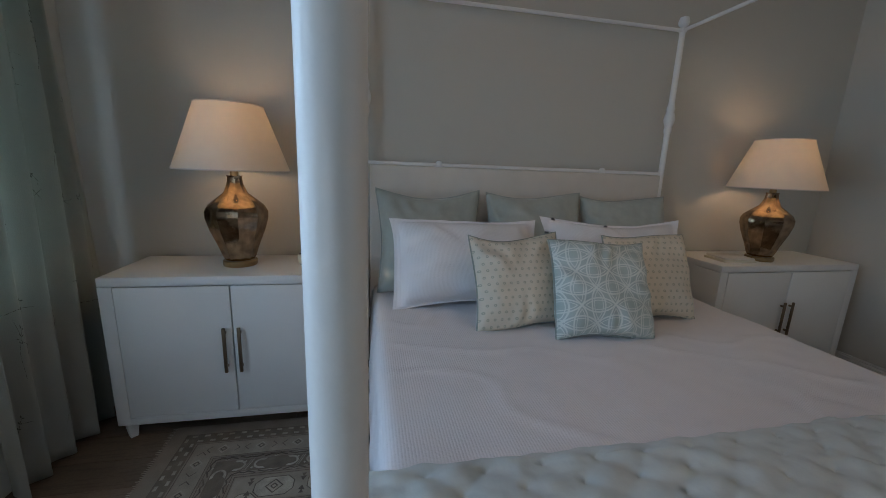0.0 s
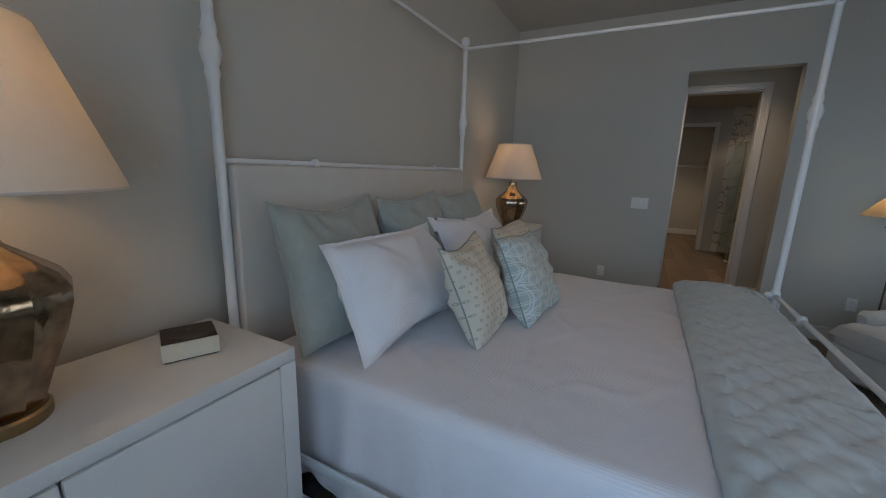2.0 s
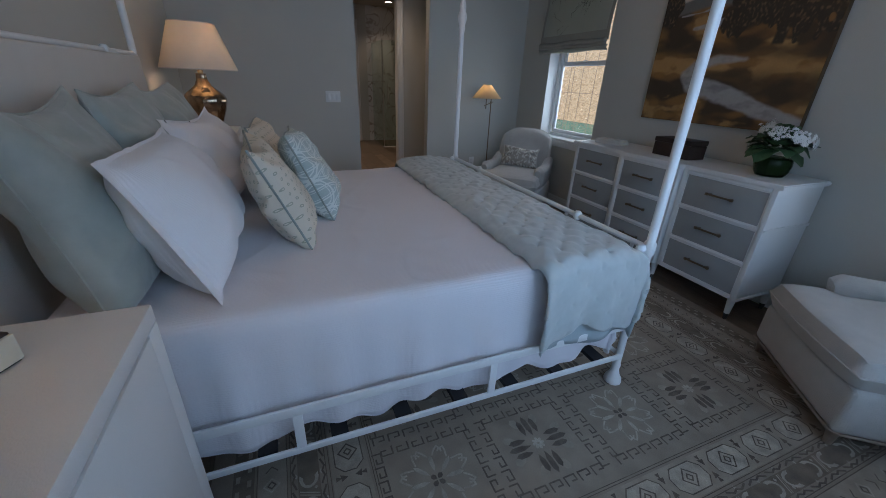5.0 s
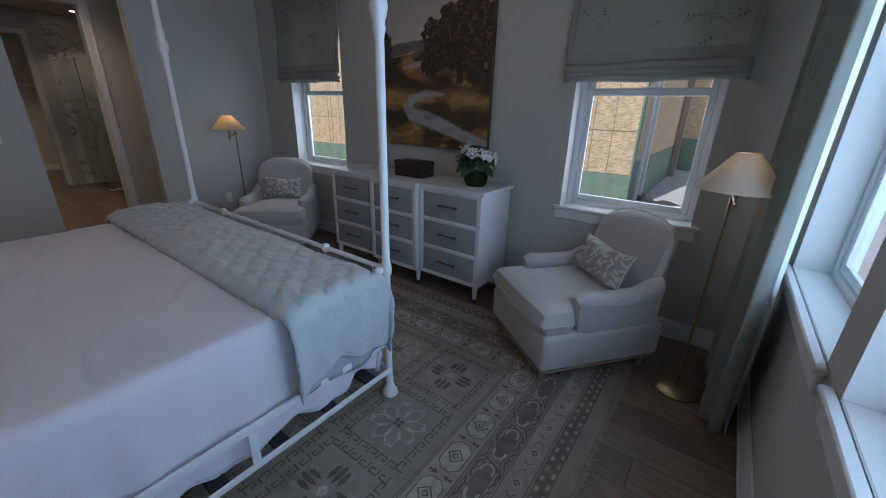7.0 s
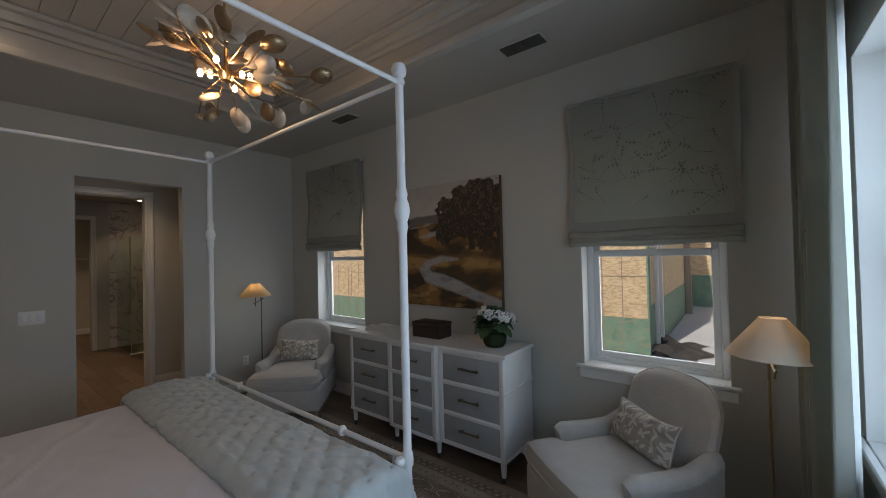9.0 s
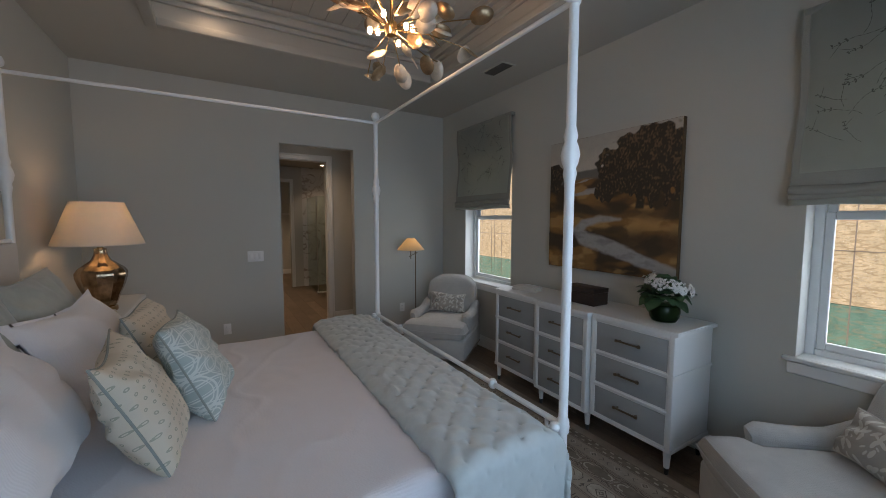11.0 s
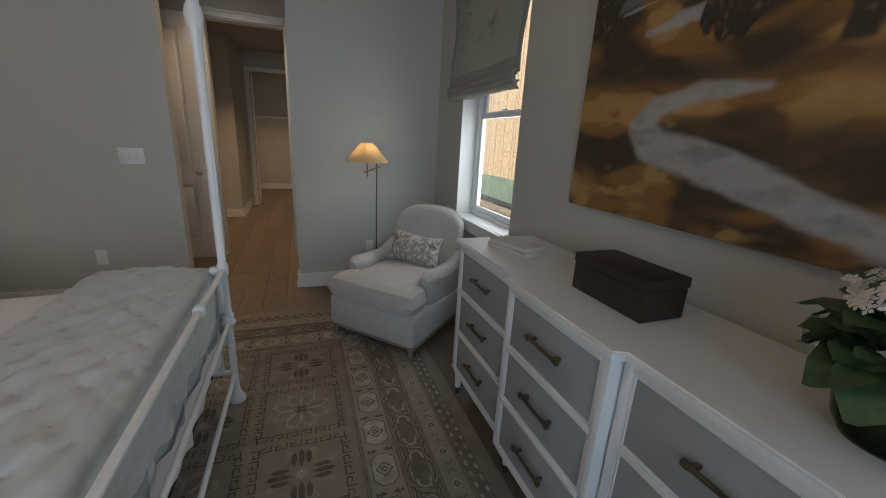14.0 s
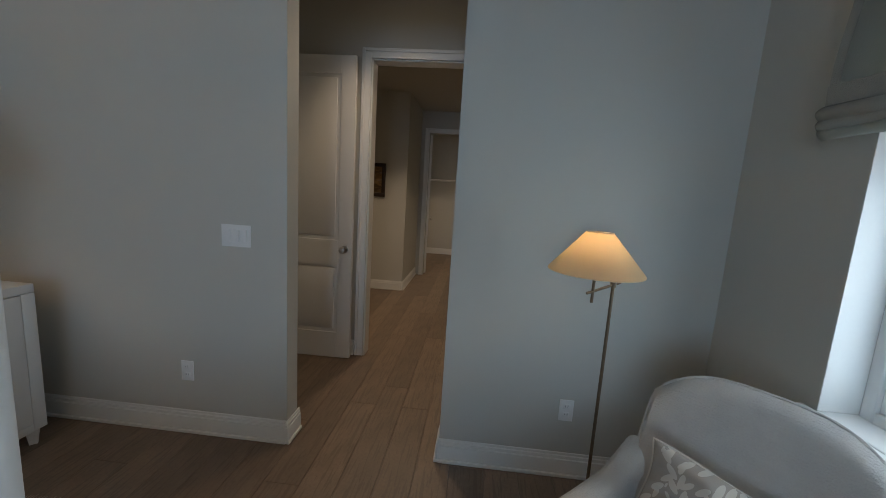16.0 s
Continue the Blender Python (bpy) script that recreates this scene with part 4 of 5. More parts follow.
for x in (0.155, 1.835):
    for z0, z1 in ((0.617, 0.634), (0.15, 0.172)):
        part("side_bead", boxed(x - 0.004, x + 0.004, DB, -0.80, z0, z1, bevel=0.002), LACQUER, dresser)
for x in (0.19, 0.77, 1.24, 1.80):
    for y in (-0.83, DB + 0.04):
        leg = part("leg", lathe(bmesh.new(), [(0.016, 0.04), (0.024, 0.15)], (x, y, 0), 16), LACQUER, dresser)
        part("foot_cap", lathe(bmesh.new(), [(0.012, 0.0), (0.0165, 0.042)], (x, y, 0), 16), BLACK, leg, "black metal foot cap")

wbox = thing("keepsake_box", pose(0.985, -1.028, 0.901, 0, 0, 0), "dark walnut keepsake box on the dresser", "box")
part("body", boxed(-0.15, 0.15, -0.085, 0.085, 0, 0.095, bevel=0.003), BOXWOOD, wbox)
part("lid", boxed(-0.153, 0.153, -0.088, 0.088, 0.097, 0.13, bevel=0.004), BOXWOOD, wbox)
books = thing("book_stack", pose(1.60, -0.985, 0.901, 0, 0, 14), "two thin cream books on the end of the dresser", "books")
for i, (w, d, h) in enumerate(((0.25, 0.13, 0.020), (0.235, 0.12, 0.018))):
    b = part("book", boxed(-w / 2 + 0.003, w / 2 - 0.003, -d / 2 + 0.003, d / 2 - 0.003, i * 0.021 + 0.002, i * 0.021 + h - 0.002), PAPER, books)
    bm = boxed(-w / 2, w / 2, -d / 2, d / 2, i * 0.021 + h - 0.002, i * 0.021 + h)
    box(bm, -w / 2, w / 2, -d / 2, d / 2, i * 0.021, i * 0.021 + 0.002), box(bm, -w / 2, w / 2, d / 2 - 0.002, d / 2, i * 0.021, i * 0.021 + h)
    part("binding", bm, LINEN, b)

# flowers in a green glass bowl
rng = random.Random(4)
plant = thing("flower_bowl", pose(0.345, -1.01, 0.901), "white flowering plant with broad leaves in a green glass bowl", "plant")
WRAP = material("pale_wrapped_leaf", (0.10, 0.17, 0.07), 0.5, vary=0.35, scale=25, bump=0.2)
bowl = part("bowl", lathe_open([(0.001, 0.004), (0.07, 0.004), (0.085, 0.03), (0.092, 0.07), (0.086, 0.105), (0.082, 0.112)], 28), GREENGLASS, plant, "green glass bowl")
thick(bowl, 0.004)
part("bowl_leaves", lathe(bmesh.new(), [(0.06, 0.012), (0.078, 0.035), (0.084, 0.07), (0.074, 0.10), (0.05, 0.11)], seg=14, facet=0.12), WRAP, plant, "leaf wrapped inside the bowl")


def leaf_blade(bm, base, tip, wide, lift):
    b, t = Vector(base), Vector(tip)
    d = t - b
    side = d.cross(Vector((0, 0, 1)))
    side = side.normalized() * wide if side.length > 1e-5 else Vector((wide, 0, 0))
    rows = []
    for i in range(6):
        k = i / 5
        w = math.sin(math.pi * min(1, k * 0.93 + 0.05)) ** 0.7
        c = b + d * k + Vector((0, 0, lift * math.sin(k * 3.0)))
        rows.append([bm.verts.new(c + side * w * s + Vector((0, 0, 0.012 * abs(s) * w + 0.004 * math.sin(k * 15 + s)))) for s in (-1, -0.4, 0.4, 1)])
    for p, q in zip(rows, rows[1:]):
        for j in range(3):
            bm.faces.new((p[j], p[j + 1], q[j + 1], q[j]))


for i in range(66):
    a, e = rng.uniform(0, 6.28), rng.uniform(-0.45, 1.35)
    d = Vector((math.cos(a) * math.cos(e), math.sin(a) * math.cos(e), math.sin(e) * 0.8))
    base = Vector((0, 0, 0.17)) + d * 0.06
    tip = Vector((0, 0, 0.165)) + d * rng.uniform(0.12, 0.178) + Vector((rng.uniform(-0.03, 0.03), rng.uniform(-0.03, 0.03), rng.uniform(-0.03, 0.015)))
    bm = bmesh.new()
    leaf_blade(bm, base, tip, rng.uniform(0.042, 0.062), rng.uniform(0.005, 0.03))
    part("leaf", bm, LEAF, plant)
for i in range(13):
    a, e = i * 2.399, -0.30 + 1.35 * ((i * 0.618) % 1.0)
    d = Vector((math.cos(a) * math.cos(e), math.sin(a) * math.cos(e), math.sin(e) * 0.85))
    c = Vector((0, 0, 0.180)) + d * 0.143
    bm = bmesh.new()
    for j in range(34):
        off = Vector((rng.gauss(0, 1), rng.gauss(0, 1), rng.gauss(0, 1)))
        off = (off - d * off.dot(d)).normalized() * 0.042 * math.sqrt(rng.random())
        o = c + off + d * (0.022 - 7.0 * off.length_squared + rng.uniform(-0.004, 0.004))
        n = (d + off * 9).normalized()
        s1 = n.orthogonal().normalized()
        s2 = n.cross(s1)
        spin = rng.uniform(0, 1.5)
        for g in range(4):
            d1 = s1 * math.cos(spin + g * 1.571) + s2 * math.sin(spin + g * 1.571)
            d2 = n.cross(d1)
            bm.faces.new([bm.verts.new(o + v) for v in (n * 0.001, d1 * 0.006 + d2 * 0.0042 + n * 0.002, d1 * 0.0105 + n * 0.001, d1 * 0.006 - d2 * 0.0042 + n * 0.002)])
    tagged(part("flower_head", bm, PETAL, plant, "cluster of small white florets"), kind="stuff")

# ---- painting ----
AX0, AX1, AZ0, AZ1, AY = 0.395, 1.575, 1.13, 2.26, YS + 0.045
FIELDP = material("painted_ochre_field", (0.22, 0.125, 0.038), 0.6, vary=0.6, scale=5, bump=0.5, bump_scale=45)
MARSHP = material("canvas_edge", (0.105, 0.062, 0.025), 0.6, vary=0.3, scale=6, bump=0.5, bump_scale=45)
for scale, stretch, at, width, strength, colour, seed in ((2.2, 3.0, 0.50, 0.10, 0.9, (0.060, 0.034, 0.014), 0.0), (5.0, 3.5, 0.56, 0.08, 0.75, (0.38, 0.235, 0.085), 7.0), (9.0, 4.0, 0.60, 0.06, 0.6, (0.10, 0.075, 0.045), 13.0), (4.0, 5.0, 0.66, 0.05, 0.6, (0.40, 0.37, 0.32), 21.0)):
    cf = node(FIELDP, "ShaderNodeTexCoord")
    mf = node(FIELDP, "ShaderNodeMapping", ins={"Vector": cf.outputs["Object"], "Scale": (1.0, 1.0, stretch), "Location": (seed, 0.0, seed)})
    nf = node(FIELDP, "ShaderNodeTexNoise", ins={"Vector": mf.outputs[0], "Scale": scale, "Detail": 5.0, "Distortion": 0.9})
    rf_ = node(FIELDP, "ShaderNodeMapRange", ins={0: nf.outputs[0], 1: at - width, 2: at + width, 3: 0.0, 4: strength})
    overlay(FIELDP, rf_.outputs[0], colour)
art = thing("painting", pose(AX0, AY, AZ0), "large unframed canvas painting of an oak beside a marsh river", "painting")
AW, AH = AX1 - AX0, AZ1 - AZ0
part("canvas", boxed(0, AW, -0.04, 0, 0, AH, bevel=0.003), MARSHP, art)


OILS = material("brushed_oil_paint", (1.0, 1.0, 1.0), 0.55, vary=0.10, scale=14, bump=0.5, bump_scale=70)
tone = OILS.node_tree.nodes["Principled BSDF"].inputs["Base Color"].links[0].from_node
hue = node(OILS, "ShaderNodeAttribute")
hue.attribute_name = "oils"
OILS.node_tree.links.new(hue.outputs["Color"], tone.inputs[0])


def soft(lo, hi, x):
    t = min(1.0, max(0.0, (x - lo) / (hi - lo)))
    return t * t * (3 - 2 * t)


def blend(a, b, k):
    return tuple(p + (q - p) * k for p, q in zip(a, b))


def speck(u, v, su, sv, seed):
    return noise.noise(Vector((u * su + seed, v * sv, seed)))


def stream(u, v, line):
    """How far a place lies inside a stream given as (across, up, half width)."""
    best = -9.0
    for (a, b, w0), (c, d, w1) in zip(line, line[1:]):
        t = min(1.0, max(0.0, ((u - a) * (c - a) + (v - b) * (d - b)) / ((c - a) ** 2 + (d - b) ** 2)))
        best = max(best, w0 + (w1 - w0) * t - math.hypot(u - a - (c - a) * t, (v - b - (d - b) * t) * 1.25))
    return best


RIVER = ((0.62, 0.385, 0.012), (0.47, 0.388, 0.026), (0.34, 0.352, 0.034), (0.285, 0.295, 0.040), (0.34, 0.235, 0.058), (0.48, 0.205, 0.064), (0.62, 0.165, 0.060), (0.78, 0.105, 0.046), (1.0, 0.045, 0.040))
POND = ((0.25, 0.575, 0.006), (0.36, 0.590, 0.024), (0.46, 0.600, 0.020))
FAR_WATER = ((0.14, 0.655, 0.003), (0.28, 0.668, 0.008), (0.40, 0.690, 0.004))


def oil(u, v):
    """The landscape's colour at a place across and up the canvas: sky, hill, marsh, river and oak."""
    broad, streak, fine = speck(u, v, 4.5, 7, 1.0), speck(u, v, 9, 20, 4.0), speck(u, v, 30, 55, 7.0)
    land = blend((0.25, 0.128, 0.036), (0.055, 0.034, 0.018), soft(-0.2, 0.3, broad + 0.5 * streak))
    land = blend(land, (0.43, 0.25, 0.085), 0.85 * soft(0.12, 0.45, -broad + 0.6 * streak + 0.15 * fine))
    land = blend(land, (0.055, 0.034, 0.018), 0.85 * soft(0.42, 0.62, u) * soft(0.33, 0.24, v + 0.05 * broad) * soft(0.11, 0.2, v))
    land = blend(land, (0.06, 0.04, 0.02), 0.8 * soft(0.05, 0.0, abs(v - 0.30 - 0.02 * broad)) * soft(0.36, 0.44, u) * soft(0.72, 0.6, u))
    land = blend(land, (0.06, 0.042, 0.024), 0.7 * soft(0.06, 0.0, abs(v - 0.44 + 0.05 * (u - 0.4) + 0.03 * streak)))
    c = blend(land, (0.16, 0.155, 0.14), soft(-0.01, 0.015, v - 0.665 - 0.06 * u + 0.02 * broad))
    sky_from = v - 0.735 - 0.05 * u - 0.012 * speck(u, v, 11, 0, 3.0)
    c = blend(c, blend((0.56, 0.51, 0.435), (0.47, 0.43, 0.37), soft(0.0, 0.25, sky_from + 0.05 * broad)), soft(-0.006, 0.010, sky_from))
    for line, edge in ((RIVER, 0.018), (POND, 0.008), (FAR_WATER, 0.004)):
        k = soft(-edge, edge * 0.6, stream(u, v, line) + 0.018 * streak + 0.006 * fine)
        c = blend(c, blend((0.40, 0.385, 0.37), (0.20, 0.19, 0.185), 0.7 * soft(-0.2, 0.9, streak + 0.5 * fine)), 0.92 * k)
    droop = speck(u, v, 34, 7, 11.0)
    leafy = speck(u, v, 8, 8, 13.0) * 0.45 + speck(u, v, 22, 22, 17.0) * 0.4
    oak = 1 - ((u - 0.83) / 0.40) ** 2 - ((v - 0.755) / (0.24 if v > 0.755 else 0.25 + 0.06 * droop)) ** 2
    oak = max(oak, 1 - ((u - 0.52) / 0.11) ** 2 - ((v - 0.60) / (0.075 if v > 0.6 else 0.09 + 0.03 * droop)) ** 2)
    bush = 1 - ((u - 0.04) / 0.10) ** 2 - ((v - 0.72) / 0.11) ** 2
    trunk = soft(0.035, 0.02, abs(u - 0.76 - 0.10 * (v - 0.5)) - 0.05 * max(0.0, 0.50 - v)) * soft(0.445, 0.465, v) * soft(0.62, 0.56, v)
    k = max(soft(0.0, 0.12, max(oak, bush) + leafy + 0.2 * droop * (v < 0.62)), trunk)
    leaf = blend((0.036, 0.026, 0.017), (0.17, 0.11, 0.055), 0.8 * soft(0.0, 0.55, speck(u, v, 85, 50, 19.0) + 0.6 * speck(u, v, 22, 18, 23.0) + 0.6 * (v - 0.74)))
    return blend(c, leaf, k)


bm = sheet(bmesh.new(), lambda a, b: Vector((AW * (0.998 - 0.996 * a), 0.0015, AH * (0.002 + 0.996 * b))), 230, 220)
canvas = part("painted_surface", bm, OILS, art, "oil landscape of an oak above a winding river")
tint = canvas.data.color_attributes.new("oils", "FLOAT_COLOR", "POINT")
tint.data.foreach_set("color", [k for p in canvas.data.vertices for k in (*oil((0.998 - p.co.x / AW) / 0.996, (p.co.z / AH - 0.002) / 0.996), 1.0)])

# ---- armchairs ----


def armchair(m, label):
    """A low English-arm chair; front at -y, origin on the floor under the seat."""
    c = thing("armchair", m, label, "armchair", "upholstered armchairs")
    for x in (-0.315, 0.315):
        for y, r in ((-0.37, 0.024), (0.30, 0.022)):
            part("leg", lathe(bmesh.new(), [(r * 0.6, 0), (r, 0.09)], (x, y, 0), 14), LEGWOOD, c, "greyed wood leg")
    part("base", boxed(-0.352, 0.352, -0.405, 0.39, 0.085, 0.31, bevel=0.03, seg=3), BOUCLE, c)
    bm = tube(bmesh.new(), [(-0.354, 0.36, 0.093), (-0.354, -0.385, 0.093), (-0.335, -0.407, 0.093), (0.335, -0.407, 0.093), (0.354, -0.385, 0.093), (0.354, 0.36, 0.093)], 0.006, 8)
    part("bottom_welt", bm, LEGWOOD, c, "taupe welt along the foot")

    def cushion(u, v, s):
        a, b = 2 * u - 1, 2 * v - 1
        q = max(0.0, (1 - abs(a) ** 14)) ** 0.4 * max(0.0, (1 - abs(b) ** 14)) ** 0.4
        half = 0.352 if b < -0.42 else 0.352 - 0.085 * min(1, (b + 0.42) / 0.12)
        return Vector((a * half, -0.085 + b * 0.335 - 0.025 * (1 - a * a) * (b < 0), 0.375 + s * (0.078 * q + 0.002) + (0.022 * (1 - a * a) * (1 - b * b) if s > 0 else 0)))
    bm = bmesh.new()
    for s in (-1, 1):
        sheet(bm, lambda u, v: cushion(u, v, s), 30, 30)
    bmesh.ops.remove_doubles(bm, verts=bm.verts[:], dist=0.005)
    seat = part("seat_cushion", bm, BOUCLE, c, "plump T-shaped seat cushion")
    edge = []
    for i in range(80):
        t = i / 20
        k, r = int(t), t - int(t)
        u, v = ((r, 0), (1, r), (1 - r, 1), (0, 1 - r))[k]
        p = cushion(u, v, 1)
        edge.append((p.x * 1.003, p.y, 0.377))
    part("welt", tube(bmesh.new(), edge, 0.0045, 6, closed=True), BOUCLE, seat)
    for s in (-1, 1):
        def arm(u, v, s=s):
            """Along the arm (u, front to back) and round its section (v)."""
            y = -0.20 + 0.52 * u
            h = 0.545 - 0.018 * math.sin(u * 3.0) + 0.05 * max(0, u - 0.7) / 0.3
            a = v * 2 * math.pi
            roll = 0.054 + 0.004 * math.sin(u * 3)
            front = min(1.0, 0.30 + u * 7) ** 0.5
            up = math.sin(a)
            w = roll * front if up > 0 else 0.048 * front
            z = h - 0.075 + 0.075 * up * front if up > 0 else (h - 0.075) + (h - 0.075 - 0.25) * up
            return Vector((s * 0.304 + w * math.copysign(abs(math.cos(a)) ** 0.7, math.cos(a)), y - 0.02 * up * (1 - u), z))
        bm = sheet(bmesh.new(), arm, 20, 28)
        bmesh.ops.remove_doubles(bm, verts=bm.verts[:], dist=0.001)
        bmesh.ops.holes_fill(bm, edges=[e for e in bm.edges if e.is_boundary], sides=60)
        part("arm", bm, BOUCLE, c, "low rounded arm")

    def back(u, v, s):
        a = 2 * u - 1
        top = 0.775 + 0.10 * (1 - abs(a) ** 3.4)
        z = 0.26 + (top - 0.26) * v
        lean = 0.34 * (z - 0.26) + 0.02 * math.sin(v * 3)
        wide = 0.285 + 0.025 * math.sin(v * 2.6)
        wrap = -0.045 * abs(a) ** 3
        q = max(0.0, 1 - abs(a) ** 8) ** 0.5 * max(0.0, 1 - abs(2 * v - 1) ** 10) ** 0.5
        return Vector((a * wide, 0.235 + lean + wrap + s * (0.058 * q + 0.002) - 0.015 * (s < 0) * (1 - a * a) * math.sin(v * 3.14), z))
    bm = bmesh.new()
    for s in (-1, 1):
        sheet(bm, lambda u, v: back(u, v, s), 30, 30)
    bmesh.ops.remove_doubles(bm, verts=bm.verts[:], dist=0.0045)
    rest = part("backrest", bm, BOUCLE, c, "rounded tight backrest")
    pts = [back(0, k / 20, 0) for k in range(3, 20)] + [back(k / 24, 1, 0) for k in range(1, 24)] + [back(1, 1 - k / 20, 0) for k in range(1, 18)]
    part("welt", tube(bmesh.new(), pts, 0.005, 6), BOUCLE, rest)
    return c


W_CHAIR, E_CHAIR = pose(-0.585, -0.765, 0, 0, 0, 142), pose(2.685, -0.725, 0, 0, 0, 222)
chair_w = armchair(W_CHAIR, "cream dotted armchair angled beside the sunny window")
chair_e = copy_thing(chair_w, E_CHAIR)
tagged(chair_e, "cream dotted armchair angled in the corner beside a floor lamp")
for m in (W_CHAIR, E_CHAIR):
    pillow("lumbar_pillow", 0.42, 0.23, 0.13, m @ pose(0, 0.115, 0.470, -26, 0, 4), LEAFY, "small lumbar pillow with pale leaf print on an armchair", "lumbar pillows", seed=41, welt=LINEN)

# ---- floor lamps ----


def floor_lamp(x, y, turn, top, height_shade, metal, paper, label):
    f = thing("floor_lamp", pose(x, y, 0, 0, 0, turn), label, "floor lamp", "swing-arm floor lamps")
    part("base", lathe(bmesh.new(), [(0.13, 0), (0.13, 0.008), (0.12, 0.014), (0.012, 0.018)], seg=36), metal, f, "round metal base plate")
    part("pole", tube(bmesh.new(), [(0, 0, 0.016), (0, 0, top - 0.13)], 0.0065, 10), metal, f)
    bm = tube(bmesh.new(), [(-0.03, 0, top - 0.185), (0.11, 0, top - 0.225)], 0.0055, 8)
    lathe(bm, [(0.011, -0.012), (0.011, 0.012)], (0, 0, top - 0.19), 12)
    part("swing_arm", bm, metal, f)
    part("stem", tube(bmesh.new(), [(0.085, 0, top - 0.26), (0.085, 0, top - 0.03)], 0.0055, 8), metal, f)
    sh = part("shade", lathe_open([(0.165, top - height_shade), (0.165, top - height_shade + 0.004), (0.047, top - 0.003), (0.047, top)], 40), paper, f, "conical cream paper shade")
    sh.data.transform(Matrix.Translation((0.085, 0, 0)))
    thick(sh, 0.002)
    part("bulb", lathe(bmesh.new(), [(0.01, -0.10), (0.022, -0.075), (0.022, -0.055), (0.0, -0.035)], (0.085, 0, top), 12), BULB, f, "glowing warm bulb")
    at = pose(x, y, 0, 0, 0, turn) @ pose(0.085, 0, top - 0.065)
    _, d = lamp("floor_lamp_light", "POINT", 14.0, (1.0, 0.62, 0.30), at)
    d.shadow_soft_size = 0.02


floor_lamp(3.20, -0.62, 110, 1.335, 0.145, BRONZE, SHADE_PAPER, "slim dark bronze floor lamp, lit, with conical cream shade")
floor_lamp(-1.235, -0.72, 100, 1.305, 0.16, BRASS, SHADE, "slim brass floor lamp, lit, beside the curtain")

# ---- chandelier, downlight, vents ----
ch = thing("chandelier", pose(1.03, 0.61, 2.62), "brass branch chandelier with oval metal leaves and glowing bulbs", "chandelier")
part("canopy", lathe(bmesh.new(), [(0.075, ZT - 2.62 - 0.03), (0.08, ZT - 2.62 - 0.025), (0.08, ZT - 2.62)], seg=28), BRASS, ch)
part("stem", tube(bmesh.new(), [(0, 0, 0), (0, 0, ZT - 2.62 - 0.028)], 0.009, 10), BRASS, ch)
part("hub", lathe(bmesh.new(), [(0.0, -0.045), (0.03, -0.035), (0.04, 0), (0.03, 0.035), (0.0, 0.045)], seg=20), BRASS, ch)
LEAFMETAL = material("champagne_metal_leaf", (0.46, 0.33, 0.20), 0.38, metal=0.9, vary=0.25, scale=20, bump=0.15)
# Paler copy of the metal leaf; the bulbs' light is put into its colour.
LITLEAF = material("lit_metal_leaf", (0.70, 0.60, 0.48), 0.5, metal=0.25, vary=0.15, scale=20, bump=0.15)
rc = random.Random(17)
for i in range(22):
    a = i * 2.399
    e = -0.45 + 1.2 * ((i * 0.618) % 1.0)
    d = Vector((math.cos(a) * math.cos(e), math.sin(a) * math.cos(e), math.sin(e) * 0.75))
    r = rc.uniform(0.22, 0.36) if i % 5 else 0.45
    knee = d * r * 0.6 + Vector((rc.uniform(-0.04, 0.04), rc.uniform(-0.04, 0.04), rc.uniform(-0.02, 0.05)))
    tip = d * r + Vector((0, 0, rc.uniform(0, 0.05)))
    arm = part("branch", tube(bmesh.new(), [(0, 0, 0), knee, tip], 0.0038, 6), BRASS, ch)
    for base, n in ((knee, 1), (tip, 1 + i % 2)):
        for j in range(n):
            out = (d + Vector((rc.gauss(0, 0.8), rc.gauss(0, 0.8), rc.gauss(0, 0.6)))).normalized()
            side = out.orthogonal().normalized()
            side = (side * math.cos(j * 2) + out.cross(side) * math.sin(j * 2)).normalized()
            nrm = out.cross(side)
            c = base + out * 0.055
            ring = []
            bm = bmesh.new()
            mid_v = bm.verts.new(c - nrm * 0.008)
            for k in range(16):
                t = k * 6.2832 / 16
                ring.append(bm.verts.new(c + out * 0.064 * math.cos(t) + side * 0.047 * math.sin(t)))
            for k in range(16):
                bm.faces.new((mid_v, ring[k], ring[(k + 1) % 16]))
            leaf = part("metal_leaf", bm, LITLEAF if rc.random() < 0.6 else LEAFMETAL, arm)
            thick(leaf, 0.002)
for i in range(6):
    a = i * 1.047 + 0.3
    p = Vector((0.12 * math.cos(a), 0.12 * math.sin(a), 0.03 * math.sin(a * 3)))
    part("candle_arm", tube(bmesh.new(), [(0, 0, 0), p], 0.004, 6), BRASS, ch)
    part("bulb", lathe(bmesh.new(), [(0.0, -0.022), (0.011, -0.016), (0.015, 0), (0.011, 0.016), (0.0, 0.022)], p, 12), BULB, ch, "glowing warm bulb")
    if i % 2 == 0:
        _, d = lamp("chandelier_light", "POINT", 3.6, (1.0, 0.62, 0.32), pose(1.03 + p.x * 1.25, 0.61 + p.y * 1.25, 2.62 + p.z - 0.03))
        d.shadow_soft_size = 0.03


